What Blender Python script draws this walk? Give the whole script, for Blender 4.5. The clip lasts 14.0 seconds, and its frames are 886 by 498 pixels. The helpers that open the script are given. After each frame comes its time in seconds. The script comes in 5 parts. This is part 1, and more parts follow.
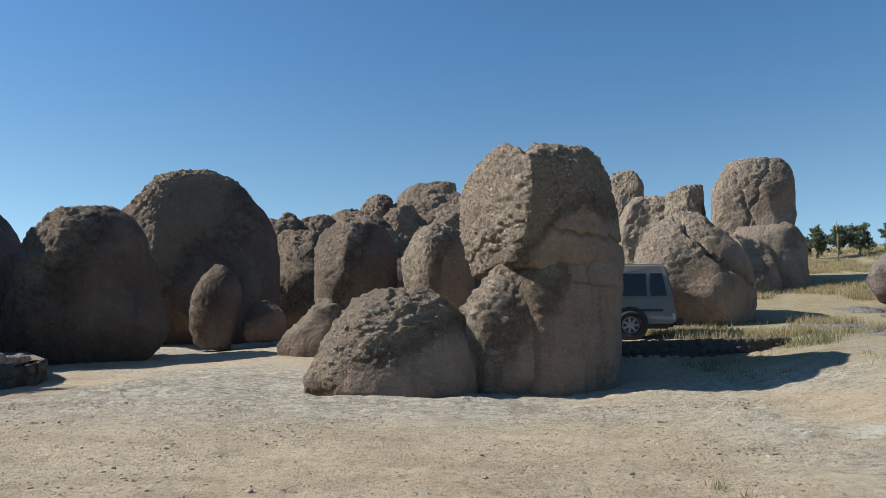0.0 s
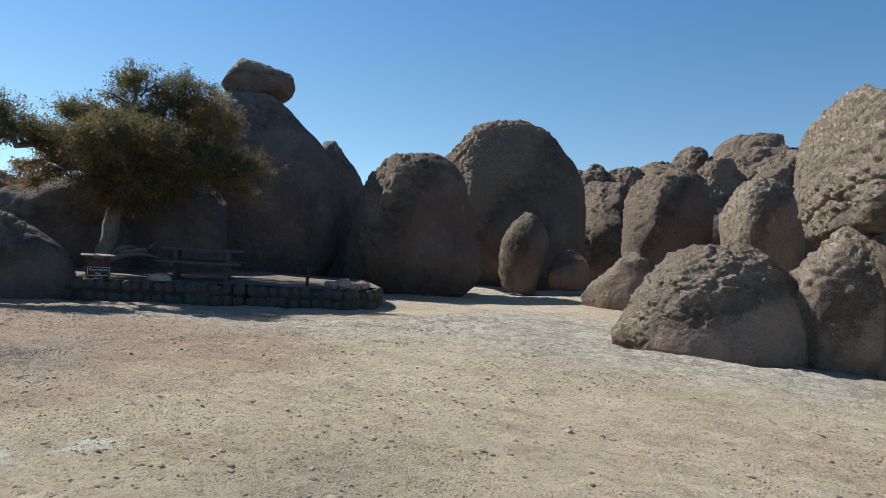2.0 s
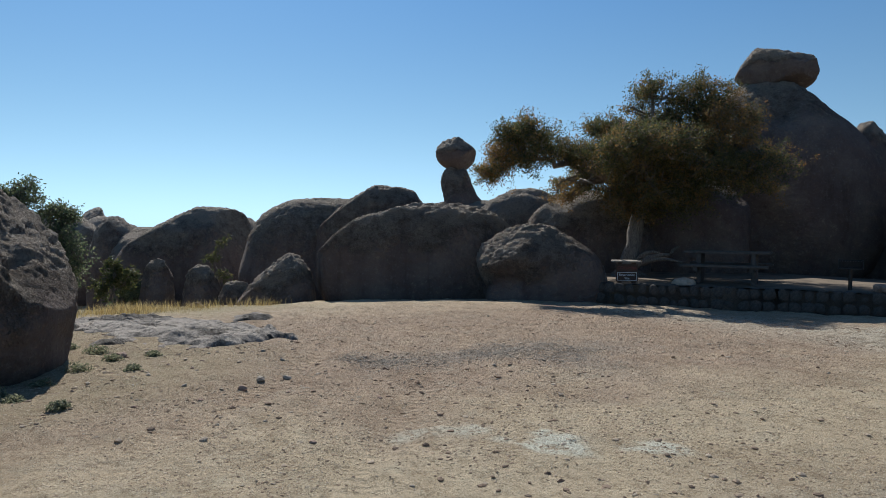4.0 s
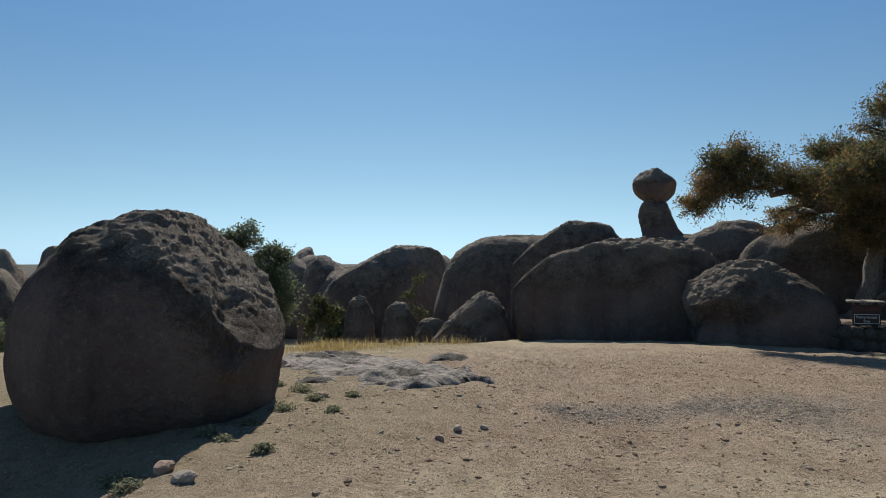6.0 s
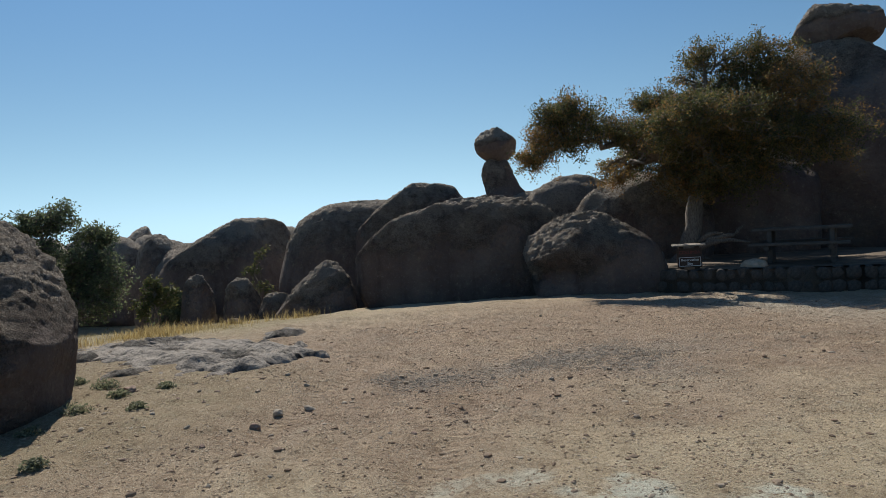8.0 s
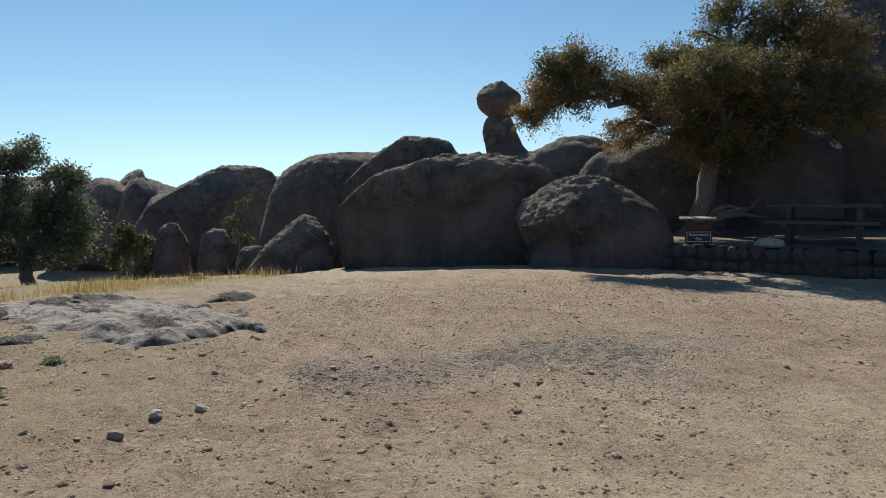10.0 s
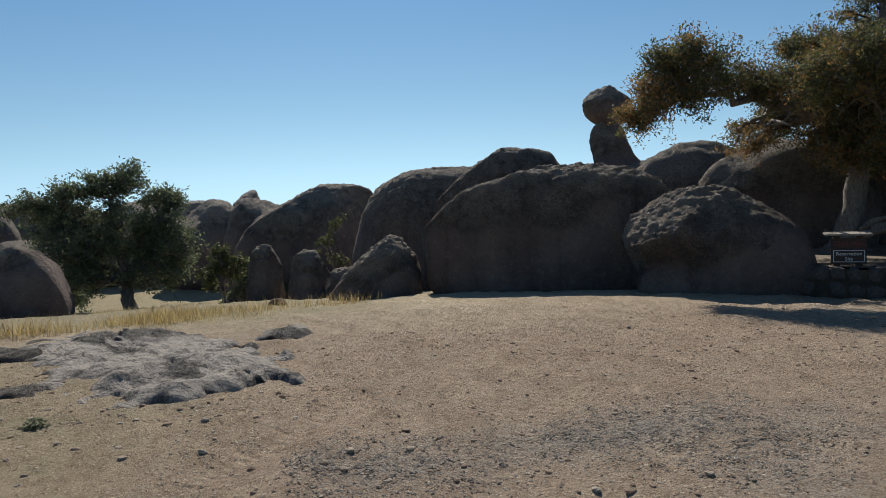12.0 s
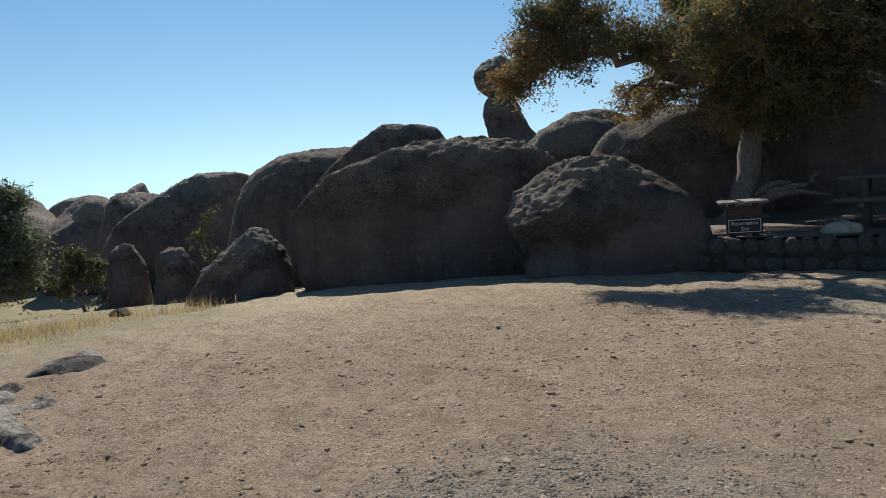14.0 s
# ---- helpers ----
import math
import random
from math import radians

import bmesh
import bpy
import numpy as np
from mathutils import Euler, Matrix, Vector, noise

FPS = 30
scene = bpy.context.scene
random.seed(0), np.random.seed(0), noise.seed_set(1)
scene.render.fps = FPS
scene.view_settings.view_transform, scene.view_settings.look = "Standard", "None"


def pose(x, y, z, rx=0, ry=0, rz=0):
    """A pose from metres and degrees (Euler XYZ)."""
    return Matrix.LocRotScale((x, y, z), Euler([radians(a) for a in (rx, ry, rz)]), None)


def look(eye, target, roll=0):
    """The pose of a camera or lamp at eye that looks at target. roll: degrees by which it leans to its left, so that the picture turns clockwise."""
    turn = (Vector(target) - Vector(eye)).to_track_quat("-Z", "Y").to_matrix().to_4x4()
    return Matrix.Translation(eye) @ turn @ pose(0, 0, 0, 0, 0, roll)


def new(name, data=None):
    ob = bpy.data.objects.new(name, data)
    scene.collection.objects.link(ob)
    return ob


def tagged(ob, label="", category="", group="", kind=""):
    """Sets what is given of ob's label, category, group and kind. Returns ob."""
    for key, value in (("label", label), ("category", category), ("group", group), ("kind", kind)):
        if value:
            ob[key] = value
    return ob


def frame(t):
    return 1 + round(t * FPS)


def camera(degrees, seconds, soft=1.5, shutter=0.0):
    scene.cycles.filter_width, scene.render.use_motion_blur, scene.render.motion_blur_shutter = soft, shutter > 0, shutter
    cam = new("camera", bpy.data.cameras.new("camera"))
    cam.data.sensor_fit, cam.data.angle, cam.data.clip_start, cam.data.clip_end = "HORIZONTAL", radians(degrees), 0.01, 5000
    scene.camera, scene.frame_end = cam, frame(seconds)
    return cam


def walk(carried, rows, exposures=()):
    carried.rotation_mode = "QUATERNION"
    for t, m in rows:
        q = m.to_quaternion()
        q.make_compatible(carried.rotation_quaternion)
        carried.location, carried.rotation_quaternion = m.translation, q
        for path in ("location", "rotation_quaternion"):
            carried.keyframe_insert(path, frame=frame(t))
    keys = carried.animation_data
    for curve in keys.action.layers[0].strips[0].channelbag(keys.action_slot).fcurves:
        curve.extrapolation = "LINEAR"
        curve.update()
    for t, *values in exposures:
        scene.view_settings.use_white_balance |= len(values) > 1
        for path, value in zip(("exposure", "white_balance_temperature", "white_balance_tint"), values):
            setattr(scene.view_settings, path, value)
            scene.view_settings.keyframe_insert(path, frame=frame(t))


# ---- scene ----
cam = camera(63.5, 14.0, soft=0.8)
METRES, EYE, TILT, LEAN, TURN = 7.1, 1.5, 0.0, 0.0, 0.0
ROWS = [
    (0.0, 0.0, 0.0, 0.0, 0.02, 3.81, 0.35),
    (0.5, -0.0069, 0.0122, -0.0049, 1.64, 1.87, -0.41),
    (1.0, -0.0119, 0.0142, -0.0036, 4.26, 0.93, -0.67),
    (1.5, -0.021, 0.0102, -0.0017, 11.31, 2.72, -2.58),
    (2.0, -0.0394, 0.0089, -0.009, 23.51, -0.62, -3.6),
    (2.5, -0.0575, 0.0027, -0.0127, 38.39, -2.3, -3.16),
    (3.0, -0.0682, -0.003, -0.0164, 52.13, -3.59, -2.79),
    (3.2, -0.0712, -0.0046, -0.0174, 55.52, -3.73, -2.34),
    (5.3, -0.1510, 0.0317, -0.0102, 70.90, 1.15, -0.34),
    (5.5, -0.1554, 0.029, -0.0101, 73.8, 0.4, -0.81),
    (6.0, -0.1711, 0.0195, -0.0098, 77.76, 1.12, 0.04),
    (6.5, -0.1819, 0.018, -0.0149, 78.9, -1.44, 1.52),
    (7.0, -0.1937, 0.0287, -0.013, 73.15, -0.65, 3.16),
    (7.5, -0.2103, 0.0499, -0.0158, 66.51, -0.83, 4.38),
    (8.0, -0.2335, 0.0904, -0.0177, 66.29, -1.83, 3.53),
    (8.2, -0.2400, 0.1017, -0.0182, 66.02, -3.47, 3.29),
    (10.3, -0.4157, 0.2484, -0.0193, 67.19, -5.36, 0.60),
    (10.5, -0.4287, 0.2591, -0.0192, 68.46, -5.7, 1.09),
    (11.0, -0.4752, 0.2972, -0.0189, 77.79, -5.23, 1.62),
    (11.5, -0.5197, 0.3382, -0.0196, 79.23, -0.35, 1.26),
    (12.0, -0.5739, 0.3627, -0.0165, 76.01, -3.8, 1.94),
    (12.5, -0.6253, 0.3991, -0.0215, 79.85, -5.52, 2.3),
    (13.0, -0.6667, 0.4438, -0.0193, 78.57, -2.76, 3.03),
    (13.5, -0.7171, 0.4872, -0.0209, 71.2, -6.11, 3.67),
    (14.0, -0.7478, 0.5402, -0.0245, 69.4, -5.59, 4.58),
]
walk(cam, [(t, pose(0, 0, EYE, TILT, LEAN, TURN) @ pose(METRES * x, METRES * y, METRES * z, 90 + pitch, roll, yaw)) for t, x, y, z, yaw, pitch, roll in ROWS],
     exposures=((0.0, 0.45, 6250, 10), (1.5, 0.45, 6250, 10), (2.2, 0.53, 6150, 10), (3.0, 0.36, 6150, 10), (6.5, 0.0, 6650, 10), (8.0, 0.02, 6650, 10), (10.4, 0.27, 6550, 10), (11.0, 0.14, 6550, 10), (12.5, 0.02, 6550, 10), (14.0, 0.25, 6550, 10)))

# ---- world, sun ----
SUN_YAW, SUN_ELEV = 82.0, 40.5
world = bpy.data.worlds.new("sky_world")
scene.world = world
world.use_nodes = True
wn = world.node_tree.nodes
sky = wn.new("ShaderNodeTexSky")
sky.sky_type = "NISHITA"
sky.sun_disc = False
sky.sun_elevation = radians(SUN_ELEV)
sky.sun_rotation = radians(-SUN_YAW)
sky.altitude, sky.air_density, sky.dust_density, sky.ozone_density = 1600, 1.0, 0.5, 2.5
wn["Background"].inputs["Strength"].default_value = 0.081
links = world.node_tree.links
tint = wn.new("ShaderNodeMix")
tint.data_type, tint.blend_type = "RGBA", "MULTIPLY"
tint.inputs[0].default_value = 1.0
tint.inputs[7].default_value = (0.70, 1.0, 1.10, 1)
links.new(sky.outputs[0], tint.inputs[6])
# pale dry haze towards the horizon, as bright as the sky behind it
grey = wn.new("ShaderNodeRGBToBW")
links.new(sky.outputs[0], grey.inputs[0])
haze = wn.new("ShaderNodeMix")
haze.data_type, haze.blend_type = "RGBA", "MULTIPLY"
haze.inputs[0].default_value = 1.0
haze.inputs[7].default_value = (0.62, 0.96, 1.27, 1)
links.new(grey.outputs[0], haze.inputs[6])
way = wn.new("ShaderNodeSeparateXYZ")
links.new(wn.new("ShaderNodeTexCoord").outputs["Generated"], way.inputs[0])
rise = wn.new("ShaderNodeMapRange")
rise.inputs["From Min"].default_value, rise.inputs["From Max"].default_value = 0.0, 0.33
rise.inputs["To Min"].default_value, rise.inputs["To Max"].default_value = 0.85, 0.0
links.new(way.outputs["Z"], rise.inputs["Value"])
blend = wn.new("ShaderNodeMix")
blend.data_type = "RGBA"
links.new(rise.outputs[0], blend.inputs[0])
links.new(tint.outputs[2], blend.inputs[6])
links.new(haze.outputs[2], blend.inputs[7])
links.new(blend.outputs[2], wn["Background"].inputs["Color"])

sun = new("sun", bpy.data.lights.new("sun", "SUN"))
sun.data.energy, sun.data.angle, sun.data.color = 5.0, radians(0.53), (1.0, 0.94, 0.85)
sun.matrix_world = look((-40 * math.sin(radians(SUN_YAW)) * 0.7, 40 * math.cos(radians(SUN_YAW)) * 0.7, 40 * 0.7 * math.tan(radians(SUN_ELEV))), (0, 0, 0))


# ---- noise and mesh helpers ----
def hash3(ix, iy, iz, seed):
    h = (ix.astype(np.int64) * 374761393 + iy.astype(np.int64) * 668265263 + iz.astype(np.int64) * 2147483647 + seed * 974634777) & 0xFFFFFFFF
    h = ((h ^ (h >> 13)) * 1274126177) & 0xFFFFFFFF
    h = ((h ^ (h >> 16)) * 2246822519) & 0xFFFFFFFF
    return (h ^ (h >> 15)).astype(np.float64) / 4294967295.0


def vnoise(p, seed=0):
    """Smooth value noise, -1 to 1, for an array of points."""
    i = np.floor(p)
    f = p - i
    f = f * f * f * (f * (f * 6 - 15) + 10)
    i = i.astype(np.int64)
    out = 0.0
    for dx in (0, 1):
        wx = f[:, 0] if dx else 1 - f[:, 0]
        for dy in (0, 1):
            wy = f[:, 1] if dy else 1 - f[:, 1]
            for dz in (0, 1):
                wz = f[:, 2] if dz else 1 - f[:, 2]
                out = out + wx * wy * wz * hash3(i[:, 0] + dx, i[:, 1] + dy, i[:, 2] + dz, seed)
    return out * 2 - 1


def fbm(p, seed=0, octaves=3):
    total, amp, norm = 0.0, 1.0, 0.0
    for o in range(octaves):
        total = total + amp * vnoise(p * 2.03 ** o + 17.3 * o, seed + o)
        norm += amp
        amp *= 0.5
    return total / norm


def smooth(a, b, x):
    t = np.clip((x - a) / (b - a), 0, 1)
    return t * t * (3 - 2 * t)


def mesh_from(name, verts, faces, mat, shade=True):
    me = bpy.data.meshes.new(name)
    me.from_pydata(np.asarray(verts).tolist() if not isinstance(verts, list) else verts, [], faces if isinstance(faces, list) else faces.tolist())
    if shade:
        me.polygons.foreach_set("use_smooth", np.ones(len(me.polygons), dtype=bool))
    for m in mat if isinstance(mat, (list, tuple)) else (mat,):
        me.materials.append(m)
    me.update()
    return me


def thing(name, label, category, m=None, group="", kind=""):
    ob = new(name)
    if m is not None:
        ob.matrix_world = m
    return tagged(ob, label, category, group, kind)


def part(name, bm, material, parent, label="", shade=False):
    me = bpy.data.meshes.new(name)
    bm.to_mesh(me)
    bm.free()
    me.materials.append(material)
    if shade:
        me.polygons.foreach_set("use_smooth", np.ones(len(me.polygons), dtype=bool))
    ob = new(name, me)
    ob.parent = parent
    return tagged(ob, label)


def mesh_part(name, me, parent, label=""):
    ob = new(name, me)
    ob.parent = parent
    return tagged(ob, label)


def box(sx, sy, sz, m=None, bevel=0.01, bm=None, segments=2):
    b = bmesh.new()
    bmesh.ops.create_cube(b, size=1, matrix=Matrix.Diagonal((sx, sy, sz, 1)))
    if bevel:
        bmesh.ops.bevel(b, geom=b.edges[:], offset=bevel, segments=segments, affect="EDGES")
    b.transform(m or Matrix())
    if bm is None:
        return b
    tmp = bpy.data.meshes.new("tmp")
    b.to_mesh(tmp)
    b.free()
    bm.from_mesh(tmp)
    bpy.data.meshes.remove(tmp)
    return bm


def cyl(r, h, m=None, seg=24, r2=None, bevel=0.0):
    b = bmesh.new()
    bmesh.ops.create_cone(b, cap_ends=True, segments=seg, radius1=r, radius2=r if r2 is None else r2, depth=h)
    if bevel:
        bmesh.ops.bevel(b, geom=[e for e in b.edges if len(e.link_faces) == 2 and e.calc_face_angle(0) > 0.8], offset=bevel, segments=2, affect="EDGES")
    b.transform(m or Matrix())
    return b


# ---- materials ----
def material(name):
    m = bpy.data.materials.new(name)
    m.use_nodes = True
    nt = m.node_tree
    return m, nt, nt.nodes["Principled BSDF"]


def node(nt, kind, **settings):
    n = nt.nodes.new(kind)
    for k, v in settings.items():
        n.inputs[k].default_value = v
    return n


def ramp(nt, source, stops):
    n = nt.nodes.new("ShaderNodeValToRGB")
    e = n.color_ramp.elements
    while len(e) < len(stops):
        e.new(0.5)
    for el, (pos, col) in zip(e, stops):
        el.position = pos
        el.color = (*col, 1) if len(col) == 3 else col
    nt.links.new(source, n.inputs[0])
    return n.outputs[0]


def mixc(nt, fac, a, b, blend="MIX"):
    n = nt.nodes.new("ShaderNodeMix")
    n.data_type = "RGBA"
    n.blend_type = blend
    for sock, v in ((n.inputs[0], fac), (n.inputs[6], a), (n.inputs[7], b)):
        if isinstance(v, (int, float)):
            sock.default_value = v
        elif isinstance(v, tuple):
            sock.default_value = (*v, 1)
        else:
            nt.links.new(v, sock)
    return n.outputs[2]


def mathn(nt, op, a, b=0.0):
    n = nt.nodes.new("ShaderNodeMath")
    n.operation = op
    for sock, v in zip(n.inputs, (a, b)):
        if isinstance(v, (int, float)):
            sock.default_value = v
        else:
            nt.links.new(v, sock)
    return n.outputs[0]


def noise_tex(nt, coord, scale, detail=4.0, rough=0.6):
    n = node(nt, "ShaderNodeTexNoise", Scale=scale, Detail=detail, Roughness=rough)
    nt.links.new(coord, n.inputs["Vector"])
    return n.outputs["Fac"]


def voronoi(nt, coord, scale, feature="F1"):
    n = node(nt, "ShaderNodeTexVoronoi", Scale=scale)
    n.feature = feature
    nt.links.new(coord, n.inputs["Vector"])
    return n.outputs["Distance"]


def bump(nt, height, strength, distance, normal=None):
    n = node(nt, "ShaderNodeBump", Strength=strength, Distance=distance)
    nt.links.new(height, n.inputs["Height"])
    if normal is not None:
        nt.links.new(normal, n.inputs["Normal"])
    return n.outputs["Normal"]


def rock_material(name, tan, brown, dark, pale, lichen=0.5, mottle=0.5, relief_d=0.2):
    """Weathered tuff: brown smooth faces, grey pitted crust where the attribute 'crust' is high. The tone gap between
    them also paints in sun and shade.
    """
    m, nt, bsdf = material(name)
    co = nt.nodes.new("ShaderNodeTexCoord").outputs["Object"]
    at = nt.nodes.new("ShaderNodeAttribute")
    at.attribute_name = "crust"
    crust = at.outputs["Fac"]
    big = noise_tex(nt, co, 0.7, 5, 0.6)
    mid = noise_tex(nt, co, 4.5, 6, 0.65)
    fine = noise_tex(nt, co, 38.0, 4, 0.7)
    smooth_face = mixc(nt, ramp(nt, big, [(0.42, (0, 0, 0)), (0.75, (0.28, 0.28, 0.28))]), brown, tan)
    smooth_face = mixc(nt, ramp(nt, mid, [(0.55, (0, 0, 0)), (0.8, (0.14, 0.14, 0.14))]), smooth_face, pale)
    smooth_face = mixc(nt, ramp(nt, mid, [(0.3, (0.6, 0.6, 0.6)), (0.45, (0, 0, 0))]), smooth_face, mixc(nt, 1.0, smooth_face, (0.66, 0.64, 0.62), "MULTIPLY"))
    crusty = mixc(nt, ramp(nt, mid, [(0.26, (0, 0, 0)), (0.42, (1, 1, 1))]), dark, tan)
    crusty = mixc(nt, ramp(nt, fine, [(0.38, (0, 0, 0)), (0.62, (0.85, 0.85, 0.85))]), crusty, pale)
    # dark blotches paint the shade of small pits into the crust colour
    pit_shade = ramp(nt, noise_tex(nt, co, 11.0, 5, 0.75), [(0.34, (0.55, 0.55, 0.55)), (0.42, (0, 0, 0))])
    crusty = mixc(nt, pit_shade, crusty, mixc(nt, 1.0, crusty, (0.36, 0.33, 0.31), "MULTIPLY"))
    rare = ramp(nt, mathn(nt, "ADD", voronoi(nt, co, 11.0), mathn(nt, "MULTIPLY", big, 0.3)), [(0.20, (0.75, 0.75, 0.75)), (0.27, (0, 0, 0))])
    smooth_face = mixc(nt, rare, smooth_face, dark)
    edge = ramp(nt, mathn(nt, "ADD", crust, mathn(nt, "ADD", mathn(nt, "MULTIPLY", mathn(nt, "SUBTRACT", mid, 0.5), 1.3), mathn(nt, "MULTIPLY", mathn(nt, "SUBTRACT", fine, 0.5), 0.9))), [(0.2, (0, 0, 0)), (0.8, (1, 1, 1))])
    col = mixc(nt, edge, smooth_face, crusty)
    spots = ramp(nt, noise_tex(nt, co, 1.7, 8, 0.75), [(0.52, (0, 0, 0)), (0.60, (lichen, lichen, lichen))])
    col = mixc(nt, spots, col, dark)
    grain = noise_tex(nt, co, 17.0, 8, 0.8)
    coarse = mathn(nt, "ADD", mathn(nt, "MULTIPLY", edge, 0.75), 0.25)
    sm = nt.nodes.new("ShaderNodeMapping")
    sm.inputs["Scale"].default_value = (1.6, 1.6, 0.22)
    nt.links.new(co, sm.inputs["Vector"])
    runs = noise_tex(nt, sm.outputs[0], 1.5, 6, 0.65)
    col = mixc(nt, mathn(nt, "MULTIPLY", mathn(nt, "SUBTRACT", 1.0, edge), ramp(nt, runs, [(0.48, (0, 0, 0)), (0.68, (0.4, 0.4, 0.4))])), col, mixc(nt, 1.0, col, (1.30, 1.22, 1.18), "MULTIPLY"))
    col = mixc(nt, mathn(nt, "MULTIPLY", mathn(nt, "SUBTRACT", 1.0, edge), ramp(nt, runs, [(0.34, (0.6, 0.6, 0.6)), (0.46, (0, 0, 0))])), col, mixc(nt, 1.0, col, (0.62, 0.60, 0.60), "MULTIPLY"))
    col = mixc(nt, mathn(nt, "MULTIPLY", coarse, ramp(nt, grain, [(0.36, (mottle, mottle, mottle)), (0.5, (0, 0, 0))])), col, mixc(nt, 1.0, col, (0.48, 0.45, 0.43), "MULTIPLY"))
    col = mixc(nt, ramp(nt, grain, [(0.55, (0, 0, 0)), (0.7, (mottle * 0.5, mottle * 0.5, mottle * 0.5))]), col, pale)
    nt.links.new(col, bsdf.inputs["Base Color"])
    bsdf.inputs["Roughness"].default_value = 0.93
    bsdf.inputs["Specular IOR Level"].default_value = 0.2
    pit = voronoi(nt, co, 9.0)
    pit2 = voronoi(nt, co, 27.0)
    relief = mathn(nt, "ADD", mathn(nt, "MULTIPLY", pit, 0.6), mathn(nt, "MULTIPLY", pit2, 0.25))
    relief = mathn(nt, "ADD", relief, mathn(nt, "MULTIPLY", fine, 0.35))
    relief = mathn(nt, "MULTIPLY", relief, mathn(nt, "ADD", mathn(nt, "MULTIPLY", crust, 0.65), 0.35))
    nb = bump(nt, relief, 1.0, relief_d)
    nb = bump(nt, mathn(nt, "MULTIPLY", mathn(nt, "ADD", fine, grain), coarse), 0.8, 0.20 * relief_d, nb)
    nt.links.new(nb, bsdf.inputs["Normal"])
    return m


ROCK = rock_material("weathered_tuff", (0.53, 0.42, 0.315), (0.255, 0.19, 0.143), (0.145, 0.114, 0.088), (0.64, 0.535, 0.41), 0.2, 0.62, 0.19)
ROCK_DARK = rock_material("dark_tuff", (0.40, 0.305, 0.225), (0.125, 0.092, 0.073), (0.11, 0.088, 0.071), (0.50, 0.405, 0.305), 0.2)
ROCK_GREY = rock_material("grey_tuff", (0.46, 0.39, 0.32), (0.138, 0.105, 0.093), (0.155, 0.130, 0.114), (0.66, 0.58, 0.49), 0.14)
ROCK_PINK = rock_material("pink_tuff", (0.32, 0.225, 0.165), (0.20, 0.135, 0.10), (0.13, 0.10, 0.08), (0.42, 0.33, 0.26), 0.3)
ROCK_PALE = rock_material("pale_tuff", (0.38, 0.345, 0.30), (0.33, 0.30, 0.262), (0.085, 0.08, 0.075), (0.60, 0.565, 0.51), 0.9, 0.65, 0.16)


